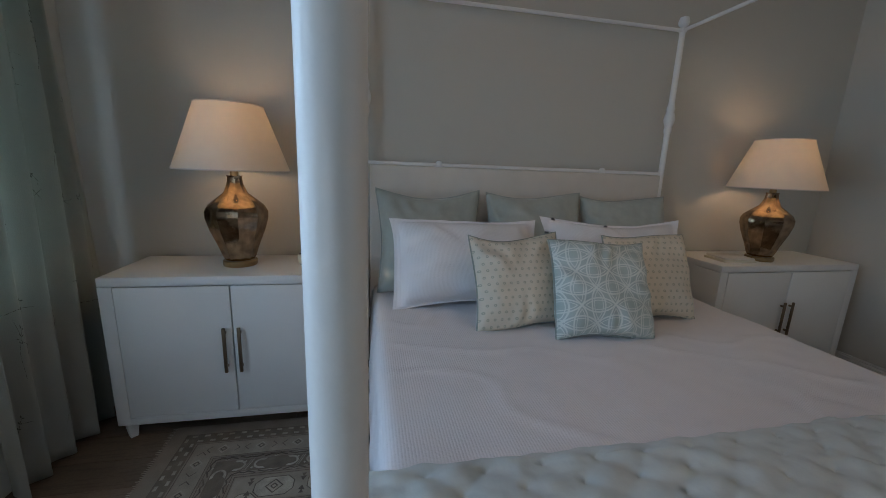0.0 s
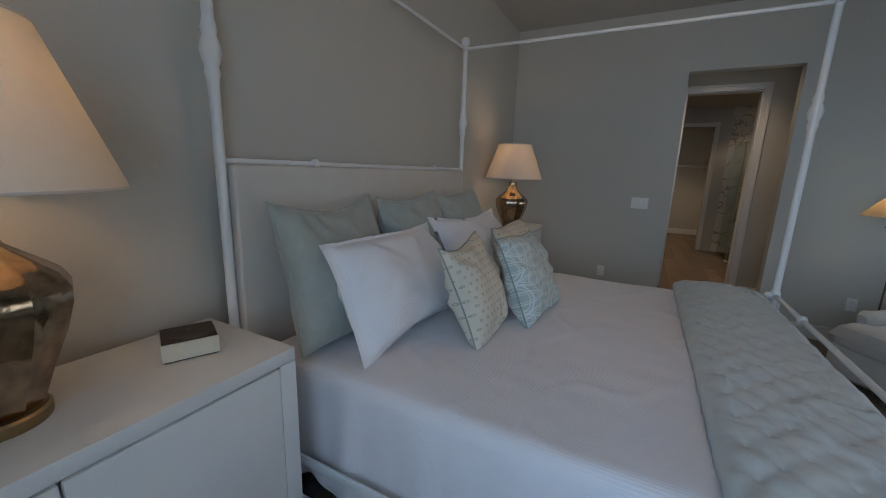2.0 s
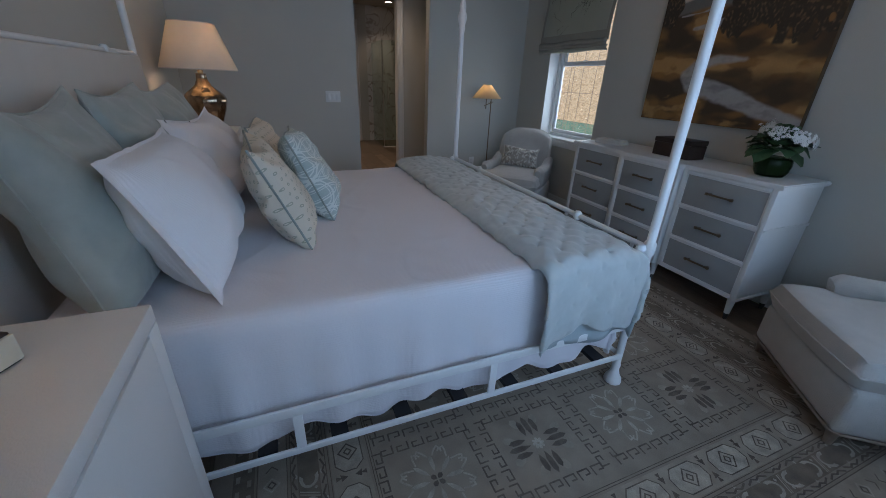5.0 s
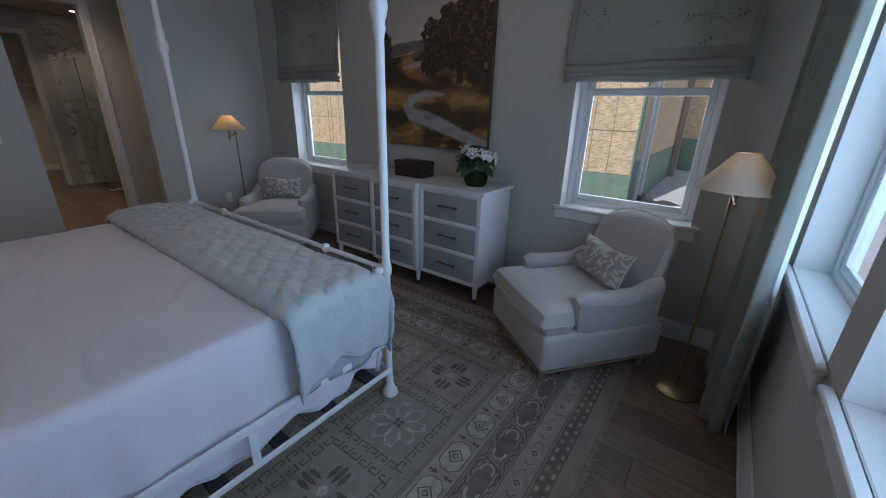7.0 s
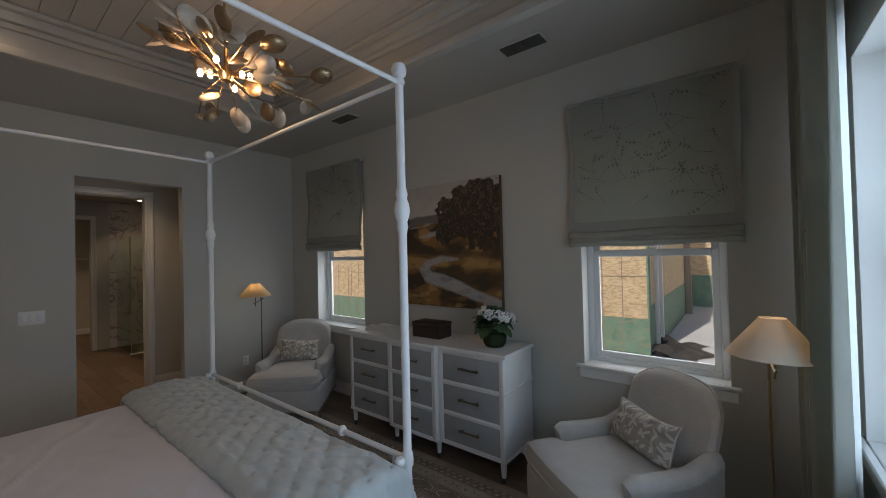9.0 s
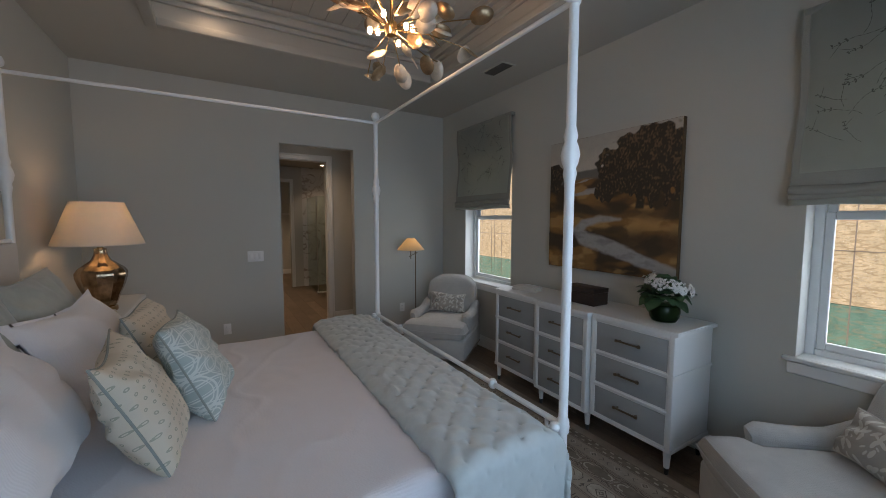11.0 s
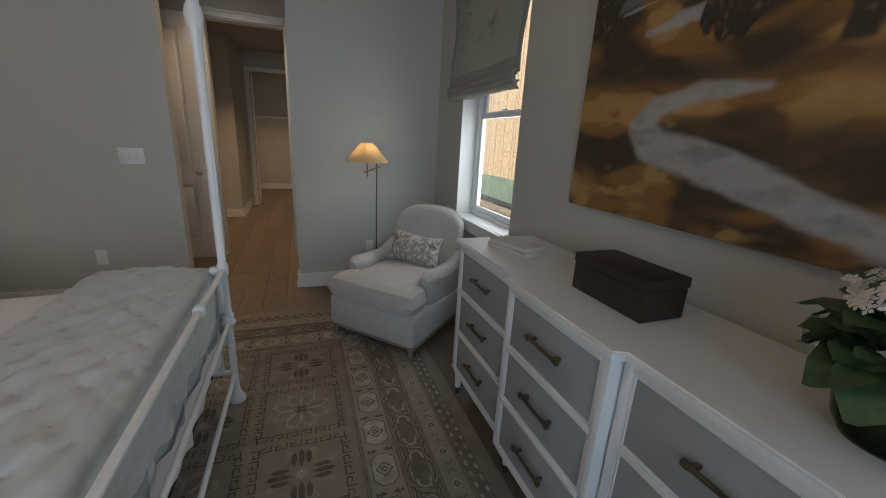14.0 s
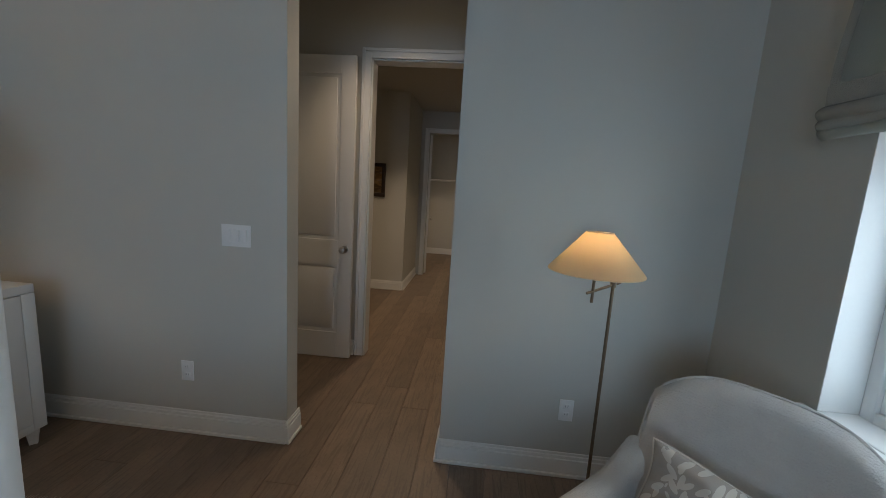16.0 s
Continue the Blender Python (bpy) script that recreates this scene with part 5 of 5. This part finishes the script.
def downlight(x, y, z, power):
    d = thing("recessed_light", pose(x, y, z), "round white recessed downlight, lit, some unseen and added to brighten", "light", "recessed lights")
    part("trim_ring", lathe_open([(0.062, -0.004), (0.09, -0.006), (0.092, 0.0)], 32), TRIM, d)
    part("lens", lathe(bmesh.new(), [(0.0, -0.0035), (0.063, -0.003)], seg=28), CAN, d, "glowing warm lens")
    _, l = lamp("downlight_light", "SPOT", power, (1.0, 0.72, 0.44), look((x, y, z - 0.02), (x, y, 0)))
    l.spot_size, l.spot_blend, l.shadow_soft_size = radians(110), 0.7, 0.05


downlight(2.36, 1.48, ZT, 5)
downlight(7.6, -0.55, 2.75, 16)
# Unseen downlights added to brighten the bath, closet and vestibule.
downlight(5.9, 0.55, 2.75, 60)
downlight(9.2, 0.5, 2.75, 50)
downlight(4.25, 0.45, 2.95, 30)


VENT = material("grey_vent_metal", (0.10, 0.095, 0.085), 0.6, vary=0.1, bump=0.05)


def vent(x, y, w, d):
    v = thing("ceiling_vent", pose(x, y, ZC), "grey slatted ceiling air vent in a painted frame", "vent", "ceiling vents")
    bm = boxed(-w / 2, w / 2, -d / 2, -d / 2 + 0.018, -0.008, 0, bevel=0.002)
    box(bm, -w / 2, w / 2, d / 2 - 0.018, d / 2, -0.008, 0, bevel=0.002)
    box(bm, -w / 2, -w / 2 + 0.018, -d / 2 + 0.018, d / 2 - 0.018, -0.008, 0), box(bm, w / 2 - 0.018, w / 2, -d / 2 + 0.018, d / 2 - 0.018, -0.008, 0)
    part("frame", bm, CEIL, v)
    # Flat dark plate; the duct's shade is put into its colour.
    part("backing", boxed(-w / 2 + 0.018, w / 2 - 0.018, -d / 2 + 0.018, d / 2 - 0.018, -0.002, -0.0005), SLOT, v, "dark plate painted as the shaded duct opening")
    n = 7
    for i in range(n):
        y0 = -d / 2 + 0.022 + i * (d - 0.044) / n
        part("slat", boxed(-w / 2 + 0.016, w / 2 - 0.016, y0, y0 + 0.007, -0.010, -0.003), VENT, v)


vent(-0.06, -0.785, 0.32, 0.16)
vent(1.89, -0.84, 0.32, 0.16)

# ---- switches and outlets on the east wall ----
sw = thing("light_switch", pose(XE, 1.14, 1.15), "white three-gang rocker light switch plate", "switch")
part("plate", boxed(-0.006, 0, -0.08, 0.08, -0.058, 0.058, bevel=0.003), PLASTIC, sw)
for i in (-1, 0, 1):
    part("rocker", boxed(-0.011, -0.004, i * 0.046 - 0.016, i * 0.046 + 0.016, -0.033, 0.033, bevel=0.003), PLASTIC, sw)


def outlet(y, z):
    o = thing("wall_outlet", pose(XE, y, z), "white duplex wall outlet", "outlet", "wall outlets")
    part("plate", boxed(-0.006, 0, -0.036, 0.036, -0.058, 0.058, bevel=0.003), PLASTIC, o)
    for s in (-1, 1):
        r = part("socket", boxed(-0.008, -0.004, -0.017, 0.017, s * 0.022 - 0.014, s * 0.022 + 0.014, bevel=0.002), PLASTIC, o)
        for k in (-0.007, 0.005):
            part("slot", boxed(-0.0086, -0.007, k, k + 0.002, s * 0.022 - 0.002, s * 0.022 + 0.007), SLOT, r)


outlet(1.44, 0.37)
outlet(-0.633, 0.37)

# ---- bath and closet seen through the opening ----
pic = thing("wall_picture", pose(7.049, 1.36, 1.56), "small landscape print in a dark wooden frame", "picture")
bm = bmesh.new()
for a, b, c, d in ((-0.17, 0.17, -0.23, -0.18), (-0.17, 0.17, 0.18, 0.23), (-0.17, -0.12, -0.18, 0.18), (0.12, 0.17, -0.18, 0.18)):
    box(bm, -0.025, 0, a, b, c, d, bevel=0.004)
part("frame", bm, BOXWOOD, pic)
part("print", boxed(-0.008, 0, -0.12, 0.12, -0.18, 0.18), FIELDP, pic, "ochre landscape print")
shower = thing("shower_enclosure", pose(7.2, -0.3, 0), "frameless glass shower enclosure with a chrome handle", "shower")
part("glass_door", boxed(0, 0.009, -0.62, -0.01, 0.02, 2.05), SHOWER, shower)
part("glass_panel", boxed(0, 0.009, -1.04, -0.63, 0.02, 2.05), SHOWER, shower)
part("return_panel", boxed(0.012, 0.99, -0.009, 0, 0.02, 2.05), SHOWER, shower)
part("post", boxed(-0.006, 0.011, -0.006, 0.004, 0.0, 2.07), NICKEL, shower)
part("kerb", boxed(-0.04, 0.06, -1.04, 0.02, 0, 0.018, bevel=0.004), MARBLE, shower)
part("handle", tube(bmesh.new(), [(-0.04, -0.09, 0.95), (-0.04, -0.09, 1.25)], 0.009, 10), NICKEL, shower, "chrome bar handle")
head = thing("shower_fixture", pose(8.2, -0.75, 2.1), "chrome wall-mounted shower fixture above the glass", "shower fixture")
part("arm", tube(bmesh.new(), [(0, 0, 0), (-0.12, 0, 0.02), (-0.2, 0, -0.03)], 0.009, 10), NICKEL, head)
part("rose", lathe(bmesh.new(), [(0.015, 0), (0.055, -0.035), (0.055, -0.045)], (-0.21, 0, -0.03), 18), NICKEL, head)
shelf = thing("closet_shelf", pose(10.6, 0.4, 1.72), "white wire closet shelf along the back wall", "shelf")
for i in range(9):
    part("wire", tube(bmesh.new(), [(-0.04 * i - 0.02, -0.88, 0), (-0.04 * i - 0.02, 0.88, 0)], 0.004, 6), PLASTIC, shelf)
part("front_lip", tube(bmesh.new(), [(-0.35, -0.88, -0.03), (-0.35, 0.88, -0.03)], 0.005, 6), PLASTIC, shelf)

# ---- outside ----
structure("ground", boxed(-300, 300, -300, 300, -0.42, -0.30), DIRT, "bare dirt and leaf litter of a building plot")
structure("ground_bank", sheet(bmesh.new(), lambda u, v: Vector((0.2 + 13.8 * u, -1.55 - 2.93 * v, -0.29 + 0.30 * min(1.0, v * 1.5) + 0.03 * noise.noise(Vector((u * 40, v * 9, 2.0))) * (v > 0.02) - 0.28 * (u < 0.01))), 90, 26), DIRT, "bare dirt banked up against the unfinished house")
rl = random.Random(31)
bm = bmesh.new()
for i in range(900):
    x, v = rl.uniform(0.5, 9.0), rl.uniform(0.25, 0.97)
    c = Vector((x, -1.55 - 2.93 * v, -0.29 + 0.30 * min(1.0, v * 1.5) + 0.035))
    a, r = rl.uniform(0, 6.28), rl.uniform(0.02, 0.05)
    d, e = Vector((math.cos(a), math.sin(a), rl.uniform(-0.2, 0.3))) * r, Vector((-math.sin(a), math.cos(a), rl.uniform(-0.2, 0.3))) * r * 0.5
    bm.faces.new([bm.verts.new(c + k) for k in (-d, e, d, -e)])
tagged(mesh_object("leaf_litter", bm, PAPER), "dry pale fallen leaves scattered on the dirt", "leaves", kind="stuff")
structure("pavement", boxed(-9, -0.12, -11, -4.0, -0.30, 0.08), CONCRETE, "pale concrete slab of the unfinished house")
structure("driveway", boxed(-9, -3.2, -4.0, 9, -0.30, -0.2), CONCRETE, "pale concrete drive")
nb = thing("unfinished_house", pose(0, -4.5, -0.3), "unfinished house sheathed in bare board with green-tinted foot", "house")
part("wall", boxed(-0.1, 14, -0.12, 0, 0.92, 4.6), OSB, nb, "strand board sheathing")
part("wall", boxed(-0.1, 14, -0.12, 0, 0.0, 0.915), GREENOSB, nb, "green water-stained foot of the sheathing")
part("wall", boxed(-0.11, 0.02, -6.0, -0.121, 1.1, 4.6), OSB, nb)
part("wall", boxed(-0.11, 0.02, -6.0, -0.121, 0.0, 1.095), GREENOSB, nb)
part("wall", boxed(-9, -0.111, -6.12, -6.0, 1.2, 4.6), OSB, nb)
part("wall", boxed(-9, -0.111, -6.12, -6.0, 0.0, 1.195), GREENOSB, nb)
part("corner_batten", boxed(-0.125, -0.1, -0.125, 0.012, 0.3, 4.6), GREENOSB, nb)
for i in range(12):
    part("board_joint", boxed(0.5 + i * 1.2, 0.512 + i * 1.2, 0.0, 0.004, 0, 4.6), LEGWOOD, nb)
for i in range(30):
    part("nail_line", boxed(0.22 + i * 0.4, 0.232 + i * 0.4, 0.0, 0.004, 0.3, 4.6), LEGWOOD, nb)
part("board_joint", boxed(-0.1, 14, 0.0, 0.004, 1.52, 1.53), LEGWOOD, nb)
part("board_joint", boxed(-9, -0.2, -6.0, -5.996, 2.0, 2.01), LEGWOOD, nb)
for i in range(7):
    part("nail_line", boxed(-0.6 - i * 0.6, -0.594 - i * 0.6, -6.0, -5.997, 0.3, 4.6), LEGWOOD, nb)
for y in (-0.55, -0.95):
    part("door_jamb", boxed(-0.16, -0.105, y - 0.05, y, 0.38, 2.5, bevel=0.004), TRIM, nb, "white door jamb")
part("timber_post", boxed(-0.24, -0.12, -4.6, -4.48, 0.38, 4.6), LEGWOOD, nb, "dark timber post")
single("drain_pipe", tube(bmesh.new(), [(1.2, -4.36, 0.06), (5, -4.33, 0.05), (9, -4.37, 0.06), (14, -4.35, 0.06)], 0.07, 14), BLACK, "black corrugated drain pipe lying along the wall", "pipe")
rf = random.Random(6)
single("ground_fabric", sheet(bmesh.new(), lambda u, v: Vector((-0.75 + 0.6 * u + 0.1 * math.sin(v * 9), -5.6 + 1.1 * v, 0.09 + 0.12 * abs(math.sin(u * 5 + v * 4)) * u)), 16, 16), BLACK, "crumpled black landscape fabric on the slab", "fabric")

far = thing("neighbour_house", pose(-14, 1, -0.3), "white-sided neighbour house with dark windows and grey roof", "house")
part("wall", boxed(-6, 0, -9, 9, 0, 3.2), SIDING, far)
bm = bmesh.new()
for i in range(16):
    box(bm, 0.0, 0.02, -9, 9, 0.2 + i * 0.19, 0.37 + i * 0.19, bevel=0.004, seg=1)
part("siding_boards", bm, SIDING, far)
bm = bmesh.new()
vs = [bm.verts.new(p) for p in ((0.5, -9.5, 3.1), (0.5, 9.5, 3.1), (-3, 8, 5.2), (-3, -8, 5.2), (-6.5, -9.5, 3.1), (-6.5, 9.5, 3.1))]
for f in ((0, 1, 2, 3), (4, 3, 2, 5), (1, 5, 2), (0, 3, 4), (0, 4, 5, 1)):
    bm.faces.new([vs[i] for i in f])
part("roof", bm, ROOFING, far)
for y in (-6.5, -3.5, -0.5, 2.5, 5.5):
    w = part("window", boxed(0.02, 0.07, y - 0.6, y + 0.6, 0.9, 2.5, bevel=0.01), TRIM, far)
    part("pane", boxed(0.06, 0.085, y - 0.5, y + 0.5, 1.0, 2.4), DARKGLASS, w, "dark reflecting glass")

# ---- rug ----
RX0, RX1, RY0, RY1 = -0.98, 3.10, -0.80, 2.10
rug = thing("area_rug", pose(0, 0, 0), "worn taupe wool rug with medallions, key frets and bands", "rug")
part("field", boxed(RX0, RX1, RY0, RY1, 0.0, 0.009, bevel=0.003), RUG, rug)
LAYERS = {"ground": bmesh.new(), "light": bmesh.new(), "dark": bmesh.new(), "band": bmesh.new()}
COUNT = {}
HEIGHT = {"ground": 0.0092, "band": 0.0096, "light": 0.0103, "dark": 0.0110}


def mark(kind, pts):
    bm = LAYERS[kind]
    COUNT[kind] = (COUNT.get(kind, 0) + 1) % 200
    z = HEIGHT[kind] + COUNT[kind] * 3e-6
    bm.faces.new([bm.verts.new((x, y, z)) for x, y in pts])


def stroke(kind, pts, w):
    for (x0, y0), (x1, y1) in zip(pts, pts[1:]):
        d = math.hypot(x1 - x0, y1 - y0) or 1
        nx, ny, ex, ey = -(y1 - y0) / d * w, (x1 - x0) / d * w, (x1 - x0) / d * w * 0.6, (y1 - y0) / d * w * 0.6
        mark(kind, ((x0 - ex + nx, y0 - ey + ny), (x0 - ex - nx, y0 - ey - ny), (x1 + ex - nx, y1 + ey - ny), (x1 + ex + nx, y1 + ey + ny)))


def petal(kind, cx, cy, a, r0, r1, w):
    c, s = math.cos(a), math.sin(a)
    mark(kind, [(cx + c * r - s * q, cy + s * r + c * q) for r, q in ((r0, 0), (r0 + (r1 - r0) * 0.35, w), (r0 + (r1 - r0) * 0.8, w), (r1, 0), (r0 + (r1 - r0) * 0.8, -w), (r0 + (r1 - r0) * 0.35, -w))])


def diamond(kind, cx, cy, a, b):
    mark(kind, ((cx - a, cy), (cx, cy - b), (cx + a, cy), (cx, cy + b)))


FX0, FX1, FY0, FY1 = -0.385, 2.505, -0.215, 1.555
NX, NY = 7, 4
PX, PY = (FX1 - FX0) / NX, (FY1 - FY0) / NY
for i in range(NX):
    for j in range(NY):
        cx, cy = FX0 + (i + 0.5) * PX, FY0 + (j + 0.5) * PY
        if (i + j) % 2:
            for k in range(8):
                a = k * math.pi / 4
                petal("light", cx, cy, a, 0.03, 0.105, 0.008)
                end = (cx + 0.105 * math.cos(a), cy + 0.105 * math.sin(a))
                for s in (-1, 1):
                    stroke("light", [(cx + r * math.cos(a + s * g), cy + r * math.sin(a + s * g)) for r, g in ((0.10, 0.10), (0.125, 0.22), (0.14, 0.30), (0.132, 0.38), (0.118, 0.33))], 0.0035)
            for k in range(4):
                petal("dark", cx, cy, k * math.pi / 2 + 0.785, 0.004, 0.03, 0.009)
        else:
            for k in range(4):
                a = k * math.pi / 2
                for s in (-1, 0, 1):
                    petal("dark", cx + 0.030 * s * -math.sin(a), cy + 0.030 * s * math.cos(a), a, 0.036 + 0.008 * abs(s), 0.138 - 0.016 * abs(s), 0.0115)
            for k in range(8):
                petal("light", cx, cy, k * math.pi / 4, 0.003, 0.028, 0.006)
                petal("band", cx, cy, k * math.pi / 4 + 0.39, 0.09, 0.15, 0.016)
        # key fret round the cell
        n = 6
        for side in range(4):
            ca, sa = math.cos(side * math.pi / 2), math.sin(side * math.pi / 2)
            hx, hy = (PX / 2, PY / 2) if side % 2 == 0 else (PY / 2, PX / 2)
            step = 2 * (hx - 0.03) / n
            for k in range(n):
                x = -hx + 0.03 + k * step
                y = -hy + 0.012
                key = ((x, y), (x, y + 0.034), (x + step * 0.7, y + 0.034), (x + step * 0.7, y + 0.012), (x + step * 0.38, y + 0.012))
                stroke("dark", [(cx + ca * p - sa * q, cy + sa * p + ca * q) for p, q in key], 0.0032)


def border(lo, hi, kind):
    """A band round the field, lo to hi inside the rug's edge."""
    for x0, x1, y0, y1 in ((RX0 + lo, RX1 - lo, RY0 + lo, RY0 + hi), (RX0 + lo, RX1 - lo, RY1 - hi, RY1 - lo), (RX0 + lo, RX0 + hi, RY0 + hi, RY1 - hi), (RX1 - hi, RX1 - lo, RY0 + hi, RY1 - hi)):
        mark(kind, ((x0, y0), (x1, y0), (x1, y1), (x0, y1)))


def along(at, pitch, draw):
    """Repeats draw(place, turn) round the rug, at that far in from its edge."""
    for a, b, fixed, turn in ((RX0 + at, RX1 - at, RY0 + at, 0), (RX0 + at, RX1 - at, RY1 - at, 2), (RY0 + at, RY1 - at, RX0 + at, 1), (RY0 + at, RY1 - at, RX1 - at, 3)):
        n = max(1, int((b - a) / pitch))
        for k in range(n):
            t = a + (k + 0.5) * (b - a) / n
            draw((t, fixed) if turn % 2 == 0 else (fixed, t), turn, k)


def local(p, turn, x, y):
    c, s = ((1, 0), (0, -1), (-1, 0), (0, 1))[turn]
    return (p[0] + c * x - s * y, p[1] + s * x + c * y)


border(0.405, 0.54, "band"), border(0.155, 0.25, "band"), border(0.287, 0.363, "ground"), border(0.072, 0.142, "ground")
for at in (0.25, 0.262, 0.385, 0.398, 0.548, 0.558, 0.150):
    border(at, at + 0.003, "dark")


def scroll(p, turn, k):
    """A long pale eight-sided cartouche with a diamond, and dark darts between one and the next."""
    mark("light", [local(p, turn, x, y) for x, y in ((-0.082, -0.022), (-0.052, -0.052), (0.052, -0.052), (0.082, -0.022), (0.082, 0.022), (0.052, 0.052), (-0.052, 0.052), (-0.082, 0.022))])
    stroke("dark", [local(p, turn, x, y) for x, y in ((-0.082, -0.022), (-0.052, -0.052), (0.052, -0.052), (0.082, -0.022), (0.082, 0.022), (0.052, 0.052), (-0.052, 0.052), (-0.082, 0.022), (-0.082, -0.022))], 0.0022)
    for r, kind in ((0.036, "dark"), (0.014, "dark")):
        stroke(kind, [local(p, turn, x, y) for x, y in ((-r, 0), (0, -r), (r, 0), (0, r), (-r, 0))], 0.0028)
    for s in (-1, 1):
        mark("dark", [local(p, turn, 0.104, s * 0.012), local(p, turn, 0.090, s * 0.040), local(p, turn, 0.118, s * 0.036)])
        mark("dark", [local(p, turn, 0.104, s * 0.034), local(p, turn, 0.094, s * 0.056), local(p, turn, 0.114, s * 0.056)])


def crescent(p, turn, k):
    """Pale crescents set in facing pairs on the dark band, with slanted bars between the pairs."""
    f = 1 if k % 2 else -1
    for t0, t1 in zip(np.linspace(-1.9, 1.9, 9), np.linspace(-1.9, 1.9, 9)[1:]):
        mark("light", [local(p, turn, f * (r * math.cos(t) * 1.25 - d), r * math.sin(t)) for r, t, d in ((0.034, t0, 0.0), (0.034, t1, 0.0), (0.021, t1, -0.006), (0.021, t0, -0.006))])
    if k % 2:
        stroke("light", [local(p, turn, 0.048, -0.032), local(p, turn, 0.072, 0.032)], 0.0022)
        stroke("band", [local(p, turn, 0.058, -0.032), local(p, turn, 0.082, 0.032)], 0.0022)
        for s in (-1, 1):
            diamond("light", *local(p, turn, 0.064 + s * 0.018, -s * 0.022), 0.007, 0.007)


def zigzag(p, turn, k):
    f = 1 if k % 2 else -1
    stroke("dark", [local(p, turn, x, y * f) for x, y in ((-0.05, -0.006), (-0.02, 0.006), (0.0, -0.002), (0.02, 0.006), (0.05, -0.006))], 0.0035)
    diamond("light", *local(p, turn, 0.0, -0.006 * f), 0.012, 0.006)


def small_flower(p, turn, k):
    for r, kind in ((0.026, "light"), (0.013, "dark")):
        stroke(kind, [local(p, turn, x, y) for x, y in ((-r, 0), (0, -r), (r, 0), (0, r), (-r, 0))], 0.0026)
    for s in (-1, 1):
        stroke("dark", [local(p, turn, s * 0.055, -0.02), local(p, turn, s * 0.075, 0.0), local(p, turn, s * 0.055, 0.02)], 0.002)


def dash(p, turn, k):
    mark("light" if k % 3 else "band", [local(p, turn, x, y) for x, y in ((-0.013, -0.007), (0.013, -0.007), (0.013, 0.007), (-0.013, 0.007))])


along(0.472, 0.215, scroll), along(0.325, 0.115, crescent), along(0.20, 0.17, small_flower)
along(0.375, 0.11, zigzag), along(0.275, 0.11, zigzag)
along(0.125, 0.058, dash), along(0.088, 0.058, dash)
for kind, mat in (("ground", RUG_GROUND), ("band", RUG_BAND), ("light", RUG_LIGHT), ("dark", RUG_DARK)):
    tagged(part("woven_pattern", LAYERS[kind], mat, rug), kind="stuff")
bm = bmesh.new()
for x, s in ((RX0, -1), (RX1, 1)):
    k = RY0 + 0.01
    while k < RY1:
        w = rf.uniform(0.01, 0.03)
        bm.faces.new([bm.verts.new(p) for p in ((x, k, 0.004), (x + s * w, k + 0.002, 0.003), (x + s * w, k + 0.006, 0.003), (x, k + 0.008, 0.004))])
        k += 0.012
tagged(part("fringe", bm, RUG_LIGHT, rug, "short worn fringe"), kind="stuff")

# ---- floor boards, running towards the bath ----
PLANKS = {}
floor_parent = bpy.data.objects["floor"]


def board(x0, x1, y, w):
    key = (round(x1 - x0, 2), round(w, 3))
    if key not in PLANKS:
        bm = boxed(0, key[0] - 0.002, 0, w - 0.0015, -0.012, 0, bevel=0.0012, seg=1)
        me = bpy.data.meshes.new("plank")
        bm.to_mesh(me), bm.free()
        me.materials.append(PLANK)
        PLANKS[key] = me
    o = new("plank", PLANKS[key])
    o.location = (x0, y, -0.0005)
    o.parent = floor_parent
    o.matrix_parent_inverse = floor_parent.matrix_world.inverted()


rp = random.Random(8)
y = YS - 0.02
while y < YN:
    far_end = XE + 0.1 if (y > 1.65 or y + 0.178 < -0.45) else (10.6 if -0.5 < y < 1.3 else 4.9)
    x = XW - rp.choice((0.1, 0.1))
    first = True
    while x < far_end:
        length = rp.choice((0.5, 0.75, 1.0, 1.25)) if first else rp.choice((1.25, 1.5, 1.75))
        first = False
        end = min(x + length, far_end)
        if far_end - end < 0.3:
            end = far_end
        board(x, end, y, 0.178)
        x = end
    y += 0.178
y = -1.35
while y < -0.46:
    board(4.95, 6.45, y, 0.178), board(6.45, 8.2, y, 0.178)
    y += 0.178
